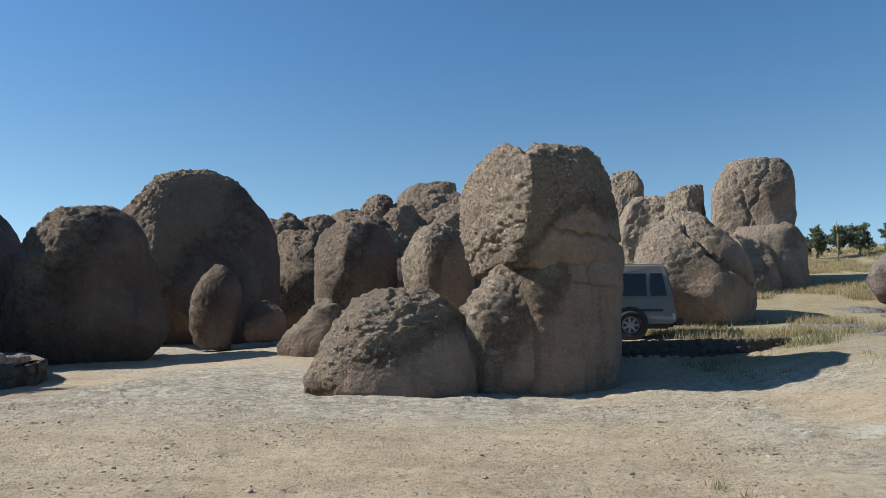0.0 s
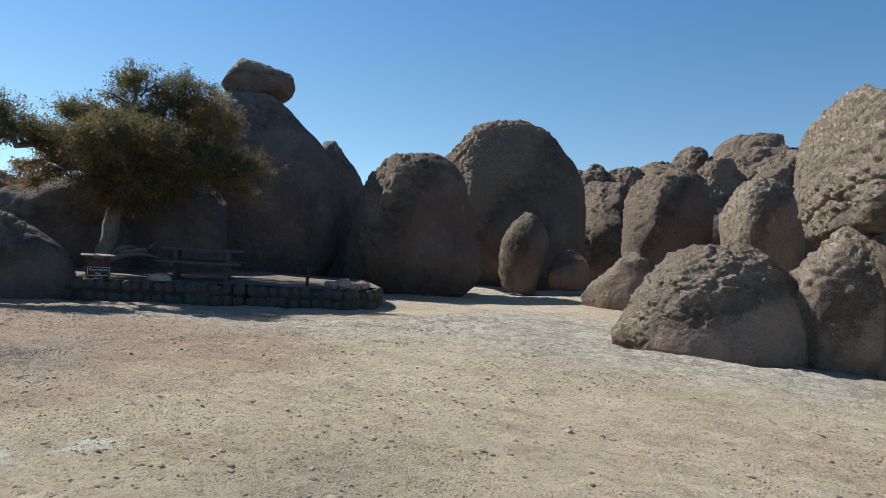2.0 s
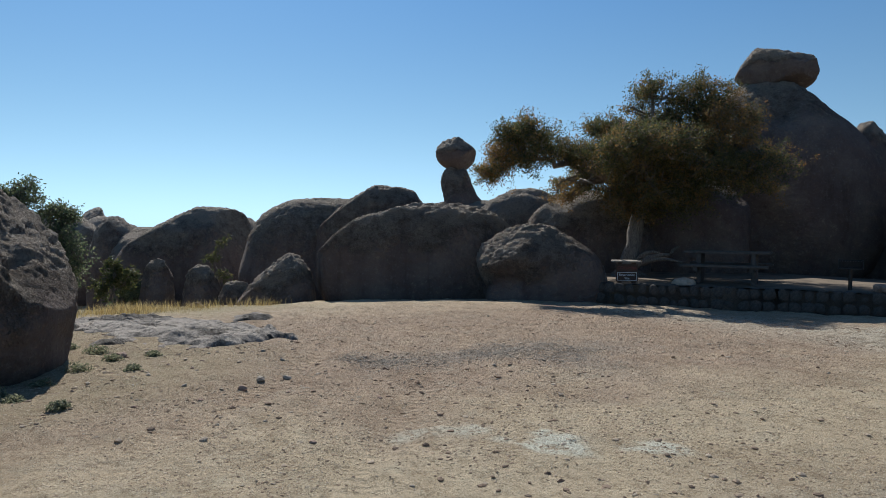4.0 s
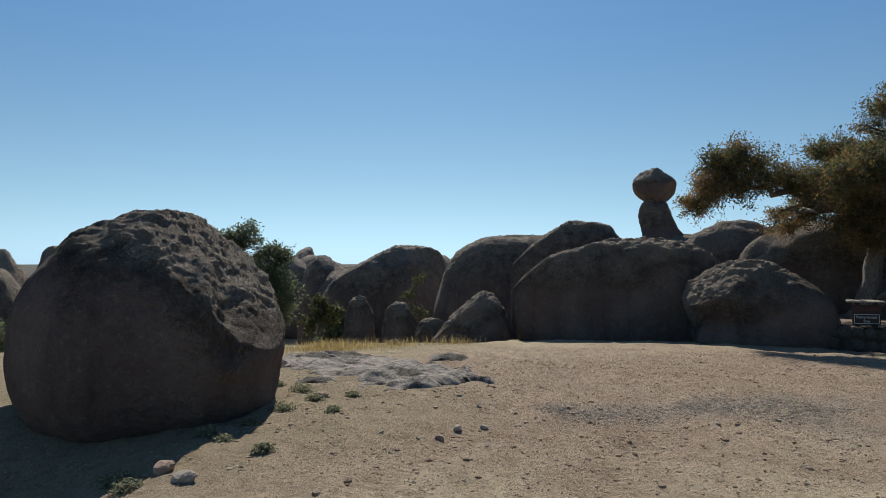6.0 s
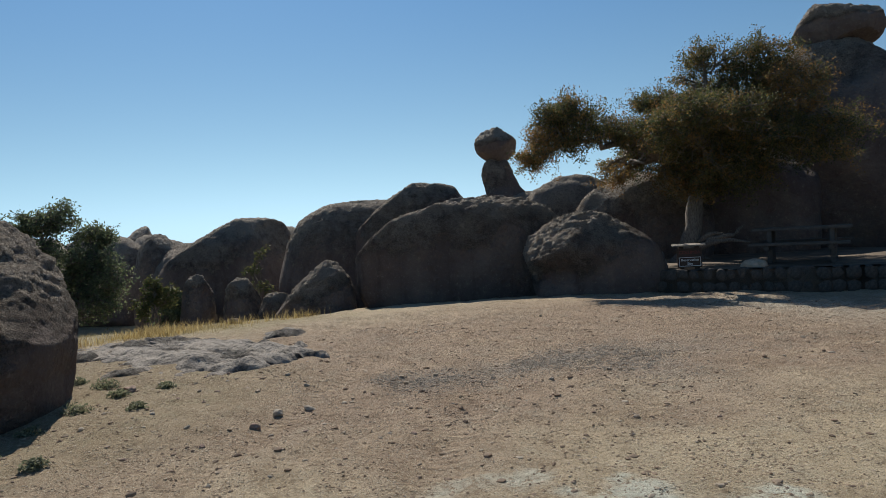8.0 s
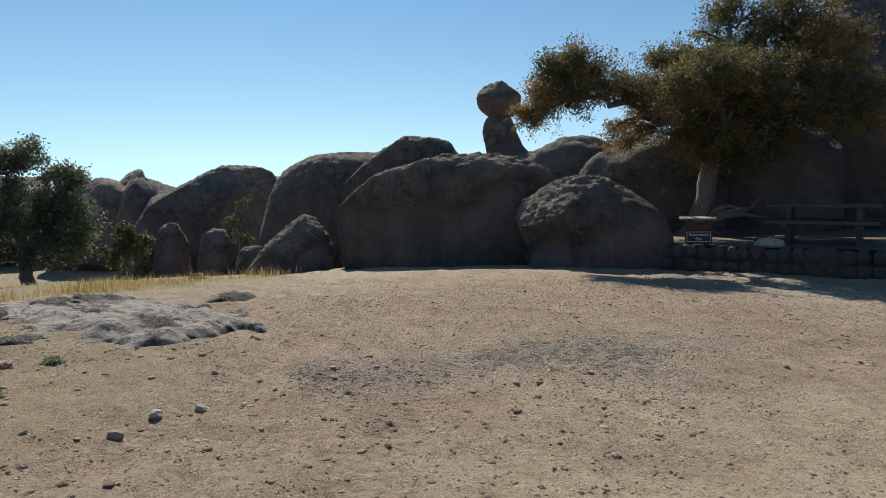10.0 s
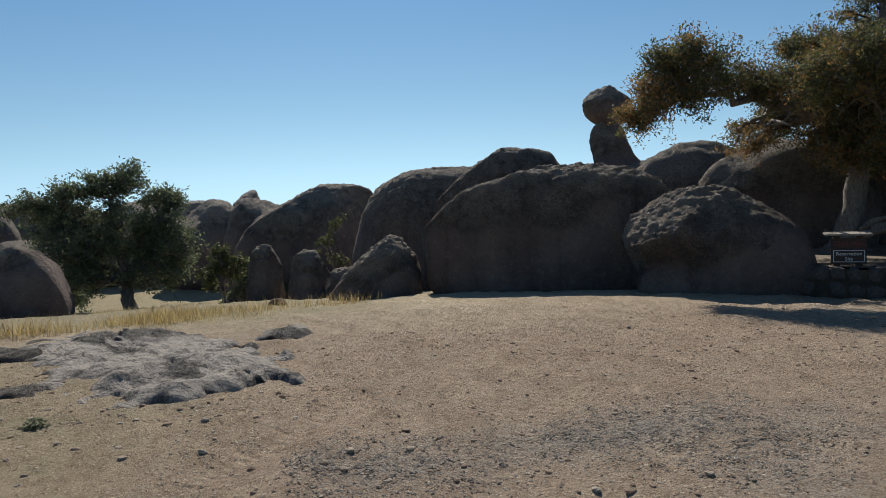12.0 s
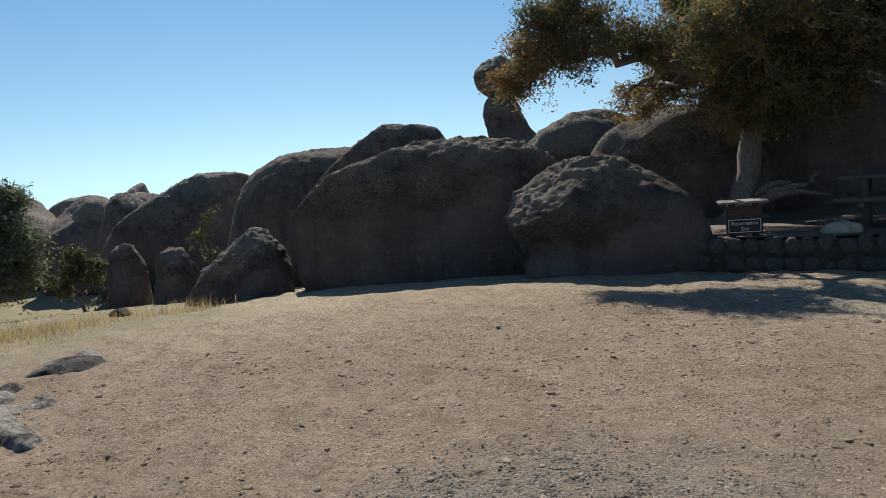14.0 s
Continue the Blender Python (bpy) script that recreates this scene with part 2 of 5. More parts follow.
def ground_material():
    m, nt, bsdf = material("dusty_ground")
    co = nt.nodes.new("ShaderNodeNewGeometry").outputs["Position"]

    def zone(name):
        a = nt.nodes.new("ShaderNodeAttribute")
        a.attribute_name = name
        return a.outputs["Fac"]
    big = noise_tex(nt, co, 0.35, 5, 0.6)
    mid = noise_tex(nt, co, 2.6, 6, 0.7)
    fine = noise_tex(nt, co, 22.0, 5, 0.75)
    grit = noise_tex(nt, co, 95.0, 2, 0.6)
    sand = noise_tex(nt, co, 9.0, 8, 0.8)
    col = mixc(nt, ramp(nt, big, [(0.3, (0, 0, 0)), (0.7, (1, 1, 1))]), (0.55, 0.44, 0.295), (0.74, 0.62, 0.435))
    col = mixc(nt, mathn(nt, "MULTIPLY", zone("red"), ramp(nt, mid, [(0.25, (0.35, 0.35, 0.35)), (0.7, (1, 1, 1))])), col, (0.37, 0.248, 0.185))
    mp = nt.nodes.new("ShaderNodeMapping")
    mp.inputs["Scale"].default_value, mp.inputs["Rotation"].default_value = (0.7, 1.7, 1.0), (0, 0, radians(35))
    nt.links.new(co, mp.inputs["Vector"])
    streak = noise_tex(nt, mp.outputs[0], 1.3, 6, 0.7)
    col = mixc(nt, ramp(nt, streak, [(0.34, (0.7, 0.7, 0.7)), (0.54, (0, 0, 0))]), col, mixc(nt, 1.0, col, (0.64, 0.60, 0.56), "MULTIPLY"))
    col = mixc(nt, ramp(nt, mid, [(0.5, (0, 0, 0)), (0.72, (0.55, 0.55, 0.55))]), col, (0.569, 0.515, 0.383))
    col = mixc(nt, mathn(nt, "MULTIPLY", zone("grass"), ramp(nt, mid, [(0.3, (0.5, 0.5, 0.5)), (0.6, (1, 1, 1))])), col, (0.37, 0.32, 0.19))
    col = mixc(nt, mathn(nt, "MULTIPLY", zone("gravel"), ramp(nt, fine, [(0.35, (0.1, 0.1, 0.1)), (0.6, (0.9, 0.9, 0.9))])), col, (0.30, 0.275, 0.245))
    col = mixc(nt, zone("slab"), col, mixc(nt, ramp(nt, sand, [(0.35, (0, 0, 0)), (0.6, (1, 1, 1))]), (0.42, 0.375, 0.29), (0.70, 0.655, 0.535)))
    seam = nt.nodes.new("ShaderNodeMapping")
    seam.inputs["Scale"].default_value, seam.inputs["Rotation"].default_value = (0.5, 2.6, 1.0), (0, 0, radians(-12))
    nt.links.new(co, seam.inputs["Vector"])
    seams = ramp(nt, noise_tex(nt, seam.outputs[0], 1.8, 7, 0.7), [(0.44, (0, 0, 0)), (0.485, (0.85, 0.85, 0.85)), (0.53, (0, 0, 0))])
    col = mixc(nt, mathn(nt, "MULTIPLY", zone("slab"), seams), col, (0.30, 0.245, 0.18))
    col = mixc(nt, mathn(nt, "MULTIPLY", zone("white"), ramp(nt, sand, [(0.38, (0, 0, 0)), (0.5, (1, 1, 1))])), col, (0.722, 0.722, 0.602))
    col = mixc(nt, ramp(nt, sand, [(0.36, (0.8, 0.8, 0.8)), (0.5, (0, 0, 0))]), col, mixc(nt, 1.0, col, (0.60, 0.56, 0.52), "MULTIPLY"))
    col = mixc(nt, ramp(nt, fine, [(0.36, (0.65, 0.65, 0.65)), (0.47, (0, 0, 0))]), col, mixc(nt, 1.0, col, (0.50, 0.47, 0.44), "MULTIPLY"))
    col = mixc(nt, ramp(nt, grit, [(0.55, (0, 0, 0)), (0.72, (0.75, 0.75, 0.75))]), col, (0.678, 0.642, 0.514))
    # half-buried stones and crumbs of two sizes, thick in some places and sparse in others
    patch = noise_tex(nt, co, 0.9, 4, 0.65)
    lumps = []
    for size, share in ((26.0, 0.80), (58.0, 0.70)):
        n = node(nt, "ShaderNodeTexVoronoi", Scale=size)
        nt.links.new(co, n.inputs["Vector"])
        sep = nt.nodes.new("ShaderNodeSeparateColor")
        nt.links.new(n.outputs["Color"], sep.inputs[0])
        pick = mathn(nt, "GREATER_THAN", mathn(nt, "ADD", sep.outputs[0], mathn(nt, "MULTIPLY", mathn(nt, "SUBTRACT", patch, 0.5), 3.2)), share)
        body = mathn(nt, "MULTIPLY", pick, ramp(nt, n.outputs["Distance"], [(0.28, (1, 1, 1)), (0.40, (0, 0, 0))]))
        tone = ramp(nt, sep.outputs[1], [(0.0, (0.29, 0.205, 0.145)), (0.5, (0.47, 0.36, 0.26)), (1.0, (0.72, 0.62, 0.48))])
        col = mixc(nt, mathn(nt, "MULTIPLY", body, 0.75), col, tone)
        lumps.append(mathn(nt, "MULTIPLY", mathn(nt, "MULTIPLY", body, mathn(nt, "SUBTRACT", 0.5, n.outputs["Distance"])), 30.0 / size))
    col = mixc(nt, zone("scrub"), col, mixc(nt, ramp(nt, big, [(0.35, (0, 0, 0)), (0.65, (1, 1, 1))]), (0.06, 0.06, 0.05), (0.12, 0.105, 0.085)))
    nt.links.new(col, bsdf.inputs["Base Color"])
    bsdf.inputs["Roughness"].default_value = 0.96
    bsdf.inputs["Specular IOR Level"].default_value = 0.15
    h = mathn(nt, "ADD", mathn(nt, "MULTIPLY", fine, 0.8), mathn(nt, "MULTIPLY", grit, 0.3))
    h = mathn(nt, "ADD", h, mathn(nt, "MULTIPLY", sand, 1.4))
    h = mathn(nt, "ADD", h, mathn(nt, "MULTIPLY", voronoi(nt, co, 45.0), mathn(nt, "MULTIPLY", zone("gravel"), 0.6)))
    tm = nt.nodes.new("ShaderNodeMapping")
    tm.inputs["Rotation"].default_value = (0, 0, radians(-145.2))
    nt.links.new(co, tm.inputs["Vector"])
    wave = node(nt, "ShaderNodeTexWave", Scale=3.2, Distortion=1.5, Detail=2.0)
    nt.links.new(tm.outputs[0], wave.inputs["Vector"])
    h = mathn(nt, "ADD", h, mathn(nt, "MULTIPLY", mathn(nt, "MULTIPLY", wave.outputs["Fac"], zone("rut")), 0.35))
    nb = bump(nt, h, 1.0, 0.06)
    nb = bump(nt, mathn(nt, "ADD", lumps[0], lumps[1]), 1.0, 0.05, nb)
    nt.links.new(nb, bsdf.inputs["Normal"])
    return m


GROUND = ground_material()


def leaf_material(name, stops, rough=0.6):
    m, nt, bsdf = material(name)
    g = nt.nodes.new("ShaderNodeNewGeometry")
    nt.links.new(ramp(nt, g.outputs["Random Per Island"], stops), bsdf.inputs["Base Color"])
    bsdf.inputs["Roughness"].default_value = rough
    tr = nt.nodes.new("ShaderNodeBsdfTranslucent")
    nt.links.new(ramp(nt, g.outputs["Random Per Island"], stops), tr.inputs["Color"])
    mx = node(nt, "ShaderNodeMixShader", Fac=0.48)
    nt.links.new(bsdf.outputs[0], mx.inputs[1])
    nt.links.new(tr.outputs[0], mx.inputs[2])
    nt.links.new(mx.outputs[0], nt.nodes["Material Output"].inputs["Surface"])
    return m


LEAF_OAK = leaf_material("oak_leaves", [(0.0, (0.050, 0.070, 0.032)), (0.45, (0.092, 0.104, 0.040)), (0.75, (0.165, 0.150, 0.052)), (1.0, (0.235, 0.160, 0.060))])
LEAF_RUST = leaf_material("rusty_leaves", [(0.0, (0.13, 0.11, 0.042)), (0.5, (0.25, 0.165, 0.06)), (1.0, (0.36, 0.185, 0.065))])
LEAF_DARK = leaf_material("dark_leaves", [(0.0, (0.085, 0.112, 0.066)), (0.6, (0.145, 0.180, 0.095)), (1.0, (0.235, 0.255, 0.135))])
LEAF_BRIGHT = leaf_material("bright_leaves", [(0.0, (0.05, 0.072, 0.026)), (0.6, (0.095, 0.108, 0.038)), (1.0, (0.165, 0.145, 0.058))])
GRASS_DRY = leaf_material("dry_grass", [(0.0, (0.26, 0.21, 0.11)), (0.5, (0.42, 0.35, 0.19)), (1.0, (0.56, 0.49, 0.30))], 0.8)
GRASS_GOLD = leaf_material("golden_grass", [(0.0, (0.24, 0.17, 0.07)), (0.5, (0.40, 0.30, 0.12)), (1.0, (0.55, 0.44, 0.21))], 0.8)
GRASS_GREEN = leaf_material("sage_grass", [(0.0, (0.14, 0.14, 0.07)), (0.5, (0.26, 0.25, 0.13)), (1.0, (0.42, 0.38, 0.2))], 0.8)


def plain(name, col, rough=0.6, metal=0.0, var=0.15, scale=8.0, bump_d=0.0):
    m, nt, bsdf = material(name)
    co = nt.nodes.new("ShaderNodeTexCoord").outputs["Object"]
    n = noise_tex(nt, co, scale, 5, 0.65)
    lo = tuple(c * (1 - var) for c in col)
    hi = tuple(min(1, c * (1 + var)) for c in col)
    nt.links.new(ramp(nt, n, [(0.3, lo), (0.7, hi)]), bsdf.inputs["Base Color"])
    bsdf.inputs["Roughness"].default_value = rough
    bsdf.inputs["Metallic"].default_value = metal
    if bump_d:
        nt.links.new(bump(nt, noise_tex(nt, co, scale * 5, 4, 0.7), 0.6, bump_d), bsdf.inputs["Normal"])
    return m


def wood_material(name, dark, light, stretch=(1, 1, 9)):
    m, nt, bsdf = material(name)
    co = nt.nodes.new("ShaderNodeTexCoord").outputs["Object"]
    mp = nt.nodes.new("ShaderNodeMapping")
    mp.inputs["Scale"].default_value = stretch
    nt.links.new(co, mp.inputs["Vector"])
    n = noise_tex(nt, mp.outputs[0], 6.0, 6, 0.7)
    nt.links.new(ramp(nt, n, [(0.35, dark), (0.65, light)]), bsdf.inputs["Base Color"])
    bsdf.inputs["Roughness"].default_value = 0.85
    nt.links.new(bump(nt, n, 0.7, 0.02), bsdf.inputs["Normal"])
    return m


BARK = wood_material("bark", (0.10, 0.085, 0.07), (0.22, 0.19, 0.155), (3, 3, 0.7))
OAKBARK = wood_material("pale_oak_bark", (0.085, 0.072, 0.06), (0.27, 0.235, 0.195), (5, 5, 1.6))
DEADWOOD = wood_material("bleached_wood", (0.18, 0.15, 0.12), (0.42, 0.37, 0.30), (4, 4, 0.6))
SIGN_WOOD = wood_material("brown_sign_wood", (0.055, 0.035, 0.025), (0.10, 0.06, 0.042), (1, 6, 6))
CONCRETE = plain("old_concrete", (0.36, 0.33, 0.29), 0.9, 0, 0.25, 5, 0.006)
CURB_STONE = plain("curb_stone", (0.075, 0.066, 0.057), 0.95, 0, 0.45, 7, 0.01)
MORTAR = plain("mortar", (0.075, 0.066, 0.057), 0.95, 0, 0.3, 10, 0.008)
STEEL_DARK = plain("sooty_steel", (0.05, 0.047, 0.045), 0.6, 0.6, 0.3, 12)
VAN_PAINT = plain("van_paint", (0.205, 0.192, 0.172), 0.36, 0.0, 0.05, 3)
VAN_TRIM = plain("black_trim", (0.03, 0.03, 0.03), 0.55, 0, 0.2, 8)
RUBBER = plain("tyre_rubber", (0.025, 0.025, 0.025), 0.85, 0, 0.3, 14)
ALLOY = plain("alloy", (0.30, 0.30, 0.30), 0.4, 0.8, 0.1, 8)
RED_LENS = plain("red_lens", (0.35, 0.02, 0.02), 0.25, 0, 0.1, 8)
WHITE_PAINT = plain("white_paint", (0.78, 0.77, 0.74), 0.6, 0, 0.05, 20)
RED_PAINT = plain("faded_red_paint", (0.22, 0.05, 0.04), 0.7, 0, 0.15, 20)
STALK = plain("dry_stalk", (0.28, 0.22, 0.15), 0.9, 0, 0.2, 9)


def glass_dark():
    m, nt, bsdf = material("tinted_glass")
    bsdf.inputs["Base Color"].default_value = (0.012, 0.014, 0.016, 1)
    bsdf.inputs["Roughness"].default_value = 0.06
    return m


GLASS = glass_dark()


# ---- ground ----
def ground_z(x, y):
    x, y = np.asarray(x, dtype=float), np.asarray(y, dtype=float)
    z = -0.012 * np.clip(-x, 0, 14)
    d = np.clip(-x - 14, 0, 20)
    z = z - 0.07 * d - 0.003 * d * d
    z = z - 0.036 * np.clip(y - 7.3, 0, 5.5) * smooth(-5, -10.5, x + 0.6 * np.clip(11.5 - y, -3, 0))
    z = z - 0.014 * np.clip(y, 0, 16) * smooth(-6, 0, x) * smooth(6, 2, x)
    z = z - 0.42 * smooth(-0.5, -2.4, y) * smooth(-4.2, -6.2, x) * smooth(-9.4, -7.2, x)
    edge = 5.0 + 0.4 * np.clip(y - 12.8, 0, 5)
    rise = 0.19 * np.clip(x - edge, 0, 2.4) + 0.045 * np.clip(x - edge - 2.4, 0, 30) + (0.055 * np.clip(y - 21, 0, 3) + 0.14 * np.clip(y - 24, 0, 24)) * smooth(3, 9, x)
    dip = 0.27 * np.exp(-((x - 5.2) / 2.6) ** 2 - ((y - 16.9) / 1.9) ** 2)
    terrace = np.maximum(0.33 + 0 * x, rise * 1.0)
    k = smooth(17.85, 18.15, y) * smooth(2.0, 2.8, x)
    z = z + (rise - dip) * (1 - k) + (terrace - z) * k
    return z


def ruts(x, y):
    """Strength of the two wheel tracks that run past the outcrop."""
    along = (x + 6.9) * -0.82 + (y - 1.3) * 0.57
    across = (x + 6.9) * 0.57 + (y - 1.3) * 0.82
    return (np.exp(-(across / 0.16) ** 2) + np.exp(-((across - 1.5) / 0.16) ** 2)) * smooth(-4, -1, along) * smooth(6, 3.5, along)


def ground_full(x, y):
    """The ground with its bumps and wheel ruts."""
    x, y = np.atleast_1d(np.asarray(x, dtype=float)), np.atleast_1d(np.asarray(y, dtype=float))
    z = ground_z(x, y)
    p = np.stack((x, y, 0 * x), 1)
    near = smooth(60, 25, np.hypot(x, y))
    p1 = p * 1.0
    z = z + near * (0.05 * fbm(p1 * 0.45, 5, 2) + 0.030 * fbm(p1 * 2.0, 9, 3) + 0.026 * fbm(p1 * 6.5, 12, 3))
    # ruts of tyres, running past the outcrop
    ax, ay = x + 6.9, y - 1.3
    along = (ax * -0.82 + ay * 0.57)
    across = (ax * 0.57 + ay * 0.82)
    rut = (np.exp(-(across / 0.16) ** 2) + np.exp(-((across - 1.5) / 0.16) ** 2)) * smooth(-4, -1, along) * smooth(6, 3.5, along)
    z = z - 0.04 * rut
    z = z + 0.055 * np.exp(-((across - 0.42 - 0.12 * np.sin(along * 1.3)) / 0.18) ** 2) * smooth(-3, 0, along) * smooth(5, 3, along)
    return z


def spaced(lo, hi, step, reach):
    mid = np.arange(lo, hi + step / 2, step)
    out, s = [], step
    v = 0.0
    while v < reach:
        s *= 1.13
        v += s
        out.append(v)
    out = np.array(out)
    return np.concatenate((lo - out[::-1], mid, hi + out))


def build_ground():
    xs, ys = spaced(-14, 5, 0.07, 2500), spaced(-3, 14, 0.07, 2500)
    gx, gy = np.meshgrid(xs, ys)
    x, y = gx.ravel(), gy.ravel()
    z = ground_full(x, y)
    p1 = np.stack((x, y, 0 * x), 1)
    near = smooth(60, 25, np.hypot(x, y))
    # bedrock shelf, layered
    slab = smooth(-0.15, 0.35, fbm(p1 * 0.22, 31, 3)) * smooth(8, 11, y) * smooth(-14, -9, x) * smooth(5, 2.5, x) * smooth(60, 30, y)
    shelf = smooth(0.0, 0.35, fbm(p1 * 0.35 + 4, 37, 3)) * smooth(2.4, 4.5, x) * smooth(14, 9, x) * smooth(4, 6, y) * smooth(18, 14, y)
    slab = np.maximum(slab, shelf * 0.9)
    steps = fbm(np.stack((x * 0.5, y * 1.6, 0 * x), 1), 41, 3)
    z = z + slab * near * 0.13 * (np.floor(steps * 6) / 6 + 0.25 * steps)
    nx, ny = len(xs), len(ys)
    i = np.arange(nx * ny).reshape(ny, nx)
    f = np.stack((i[:-1, :-1], i[:-1, 1:], i[1:, 1:], i[1:, :-1]), -1).reshape(-1, 4)
    me = mesh_from("ground", np.stack((x, y, z), 1), f, GROUND)
    n1, n2 = fbm(p1 * 0.9, 51, 3), fbm(p1 * 3.1, 55, 3)
    band = np.minimum(np.abs(x + 8.1 + 0.12 * (y - 4)), 9) / 0.42
    gravel = np.exp(-band ** 2) * smooth(2.3, 3.2, y) * smooth(6.2, 5.2, y)
    gravel = np.maximum(gravel, 0.85 * np.exp(-((x + 7.2) / 0.75) ** 2 - ((y - 5.2) / 0.5) ** 2))
    gravel = np.maximum(gravel, 0.85 * np.exp(-((x + 7.8) / 0.55) ** 2 - ((y - 6.1) / 0.5) ** 2))
    gravel = np.maximum(gravel, 0.8 * np.exp(-((x + 2.6) / 0.7) ** 2 - ((y - 3.6) / 1.3) ** 2))
    wa, wc = (x + 4.75) * 0.62 + (y - 2.95) * 0.79, (x + 4.75) * -0.79 + (y - 2.95) * 0.62
    white = smooth(0.35, 0.6, np.exp(-(wa / 1.05) ** 2 - (wc / 0.36) ** 2) * (0.8 + 1.5 * n2))
    white = np.maximum(white, smooth(0.35, 0.6, np.exp(-((x - 5.2) / 1.6) ** 2 - ((y - 8.1) / 0.45) ** 2) * (0.75 + 0.8 * n2)) * 0.8)
    red = smooth(-4.3, -7.0, x + 0.3 * n1 * 4) * smooth(-17, -11, x) * smooth(15, 10, y) * 0.95
    grass = np.maximum(smooth(4.5, 8, x + n1) * smooth(12, 19, y + 2 * n1 + 0.4 * x), smooth(-13.0, -16, x + n1) * smooth(6, 3, y))
    grass = np.maximum(grass, smooth(4.2, 2.5, np.hypot(x + 9.85, y + 1.2)) * 0.6)
    grass = np.maximum(grass, smooth(40, 60, np.hypot(x, y)))
    for name, val in (("gravel", np.clip(gravel * (0.75 + 0.6 * n2), 0, 1)), ("white", white), ("red", red), ("grass", grass), ("slab", np.clip(slab * near, 0, 1)), ("rut", ruts(x, y)), ("scrub", smooth(52, 72, np.hypot(x, y)))):
        a = me.attributes.new(name, "FLOAT", "POINT")
        a.data.foreach_set("value", np.clip(val, 0, 1).astype(np.float32))
    return tagged(new("ground", me), "dusty tan dirt with gravel, bedrock shelves and dry grass", "ground", kind="structure")


build_ground()


# ---- boulders ----
def sphere_dirs(level):
    bm = bmesh.new()
    bmesh.ops.create_icosphere(bm, subdivisions=level, radius=1)
    v = np.array([p.co[:] for p in bm.verts])
    f = np.array([[q.index for q in face.verts] for face in bm.faces])
    bm.free()
    return v, f


DIRS = {k: sphere_dirs(k) for k in (1, 2, 3, 5, 6, 7)}
EVEN = ((0, 1, 1), (1, 1, 1))


def rock_mesh(name, zb, zt, w, d, p=2.6, prof=EVEN, seed=1, amp=0.10, level=5, mat=None, crust_bias=0.0, pit=1.0, turn=0.0, facets=7, dents=(), cracks=(), cuts=(), side=None, shade=True):
    """A weathered boulder round the origin: superellipsoid, side profile by height, flat facets, lumps, pits.
    dents: (x, y, z, rx, ry, rz, depth), outward where depth is negative; cracks: (nx, ny, nz, offset, width, depth);
    cuts: flat facets (nx, ny, nz, offset)."""
    n, faces = DIRS[level]
    rng = np.random.default_rng(seed)
    rt = radians(turn)
    nr = n.copy()
    nr[:, 0], nr[:, 1] = n[:, 0] * math.cos(rt) - n[:, 1] * math.sin(rt), n[:, 0] * math.sin(rt) + n[:, 1] * math.cos(rt)
    r = (np.abs(nr[:, 0]) ** p + np.abs(nr[:, 1]) ** p + np.abs(n[:, 2]) ** p) ** (-1 / p)
    u = n * r[:, None]
    for _ in range(facets):
        c = rng.normal(size=3)
        c /= np.linalg.norm(c)
        reach = u @ c
        lim = reach.max() * rng.uniform(0.72, 0.93)
        u = u - c[None] * (np.maximum(reach - lim, 0) * 0.88)[:, None]
    h = np.clip((u[:, 2] + 1) / 2, 0, 1)
    hs, ls, rs = zip(*prof)
    fine_h = np.linspace(0, 1, 60)
    ker = np.ones(9) / 9

    def soft(vals):
        line = np.interp(fine_h, hs, vals)
        return np.interp(h, fine_h, np.convolve(np.pad(line, 4, "edge"), ker, "valid"))
    left, right = soft(ls), soft(rs)
    flank = smooth(-0.35, 0.35, u[:, 0])
    wide = left * (1 - flank) + right * flank
    half = (zt - zb) / 2
    v = np.stack((u[:, 0] * w * wide, u[:, 1] * d * (left + right) / 2, zb + half + u[:, 2] * half), 1)
    for nx, ny, nz, off in cuts:
        c = Vector((nx, ny, nz)).normalized()
        over = np.maximum(v @ np.array(c) - off, 0)
        v = v - np.array(c)[None] * (over * 0.85)[:, None]
    out = n / np.array([w, d, half])
    out /= np.linalg.norm(out, axis=1)[:, None]
    size = min(w, half, d)
    s = v + seed * 7.13
    big = fbm(s / (1.1 * size), seed, 2) * amp * size * 1.3
    mid = fbm(s / (0.38 * size + 0.1), seed + 20, 3) * amp * size * 0.5
    for x, y, z, rx, ry, rz, depth in dents:
        big = big - depth * np.exp(-((v[:, 0] - x) / rx) ** 2 - ((v[:, 1] - y) / ry) ** 2 - ((v[:, 2] - z) / rz) ** 2)
    wob = fbm(s / 0.6, seed + 30, 3) * 0.22
    for nx, ny, nz, off, wd, depth in cracks:
        dist = v @ np.array([nx, ny, nz]) - off + wob
        mid = mid - depth * np.exp(-(dist / wd) ** 2)
    # side leans the pale crust to the sunlit flank, deepening lit and shaded sides
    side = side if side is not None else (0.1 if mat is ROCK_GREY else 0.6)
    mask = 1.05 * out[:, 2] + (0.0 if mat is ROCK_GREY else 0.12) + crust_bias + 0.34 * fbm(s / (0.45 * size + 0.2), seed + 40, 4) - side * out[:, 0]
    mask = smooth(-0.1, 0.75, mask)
    bed = s * np.array([1.0, 1.0, 1.8])
    knobs = 1.5 * fbm(bed / 0.45, seed + 60, 4) + 0.5 * np.sqrt(fbm(bed / 0.3, seed + 70, 3) ** 2 + 0.03)
    small = 1.8 * fbm(bed / 0.15, seed + 80, 3) + 0.25 * np.sqrt(fbm(s / 0.2, seed + 90, 3) ** 2 + 0.01)
    tiny = fbm(bed / 0.07, seed + 95, 2) if level > 5 else 0.0
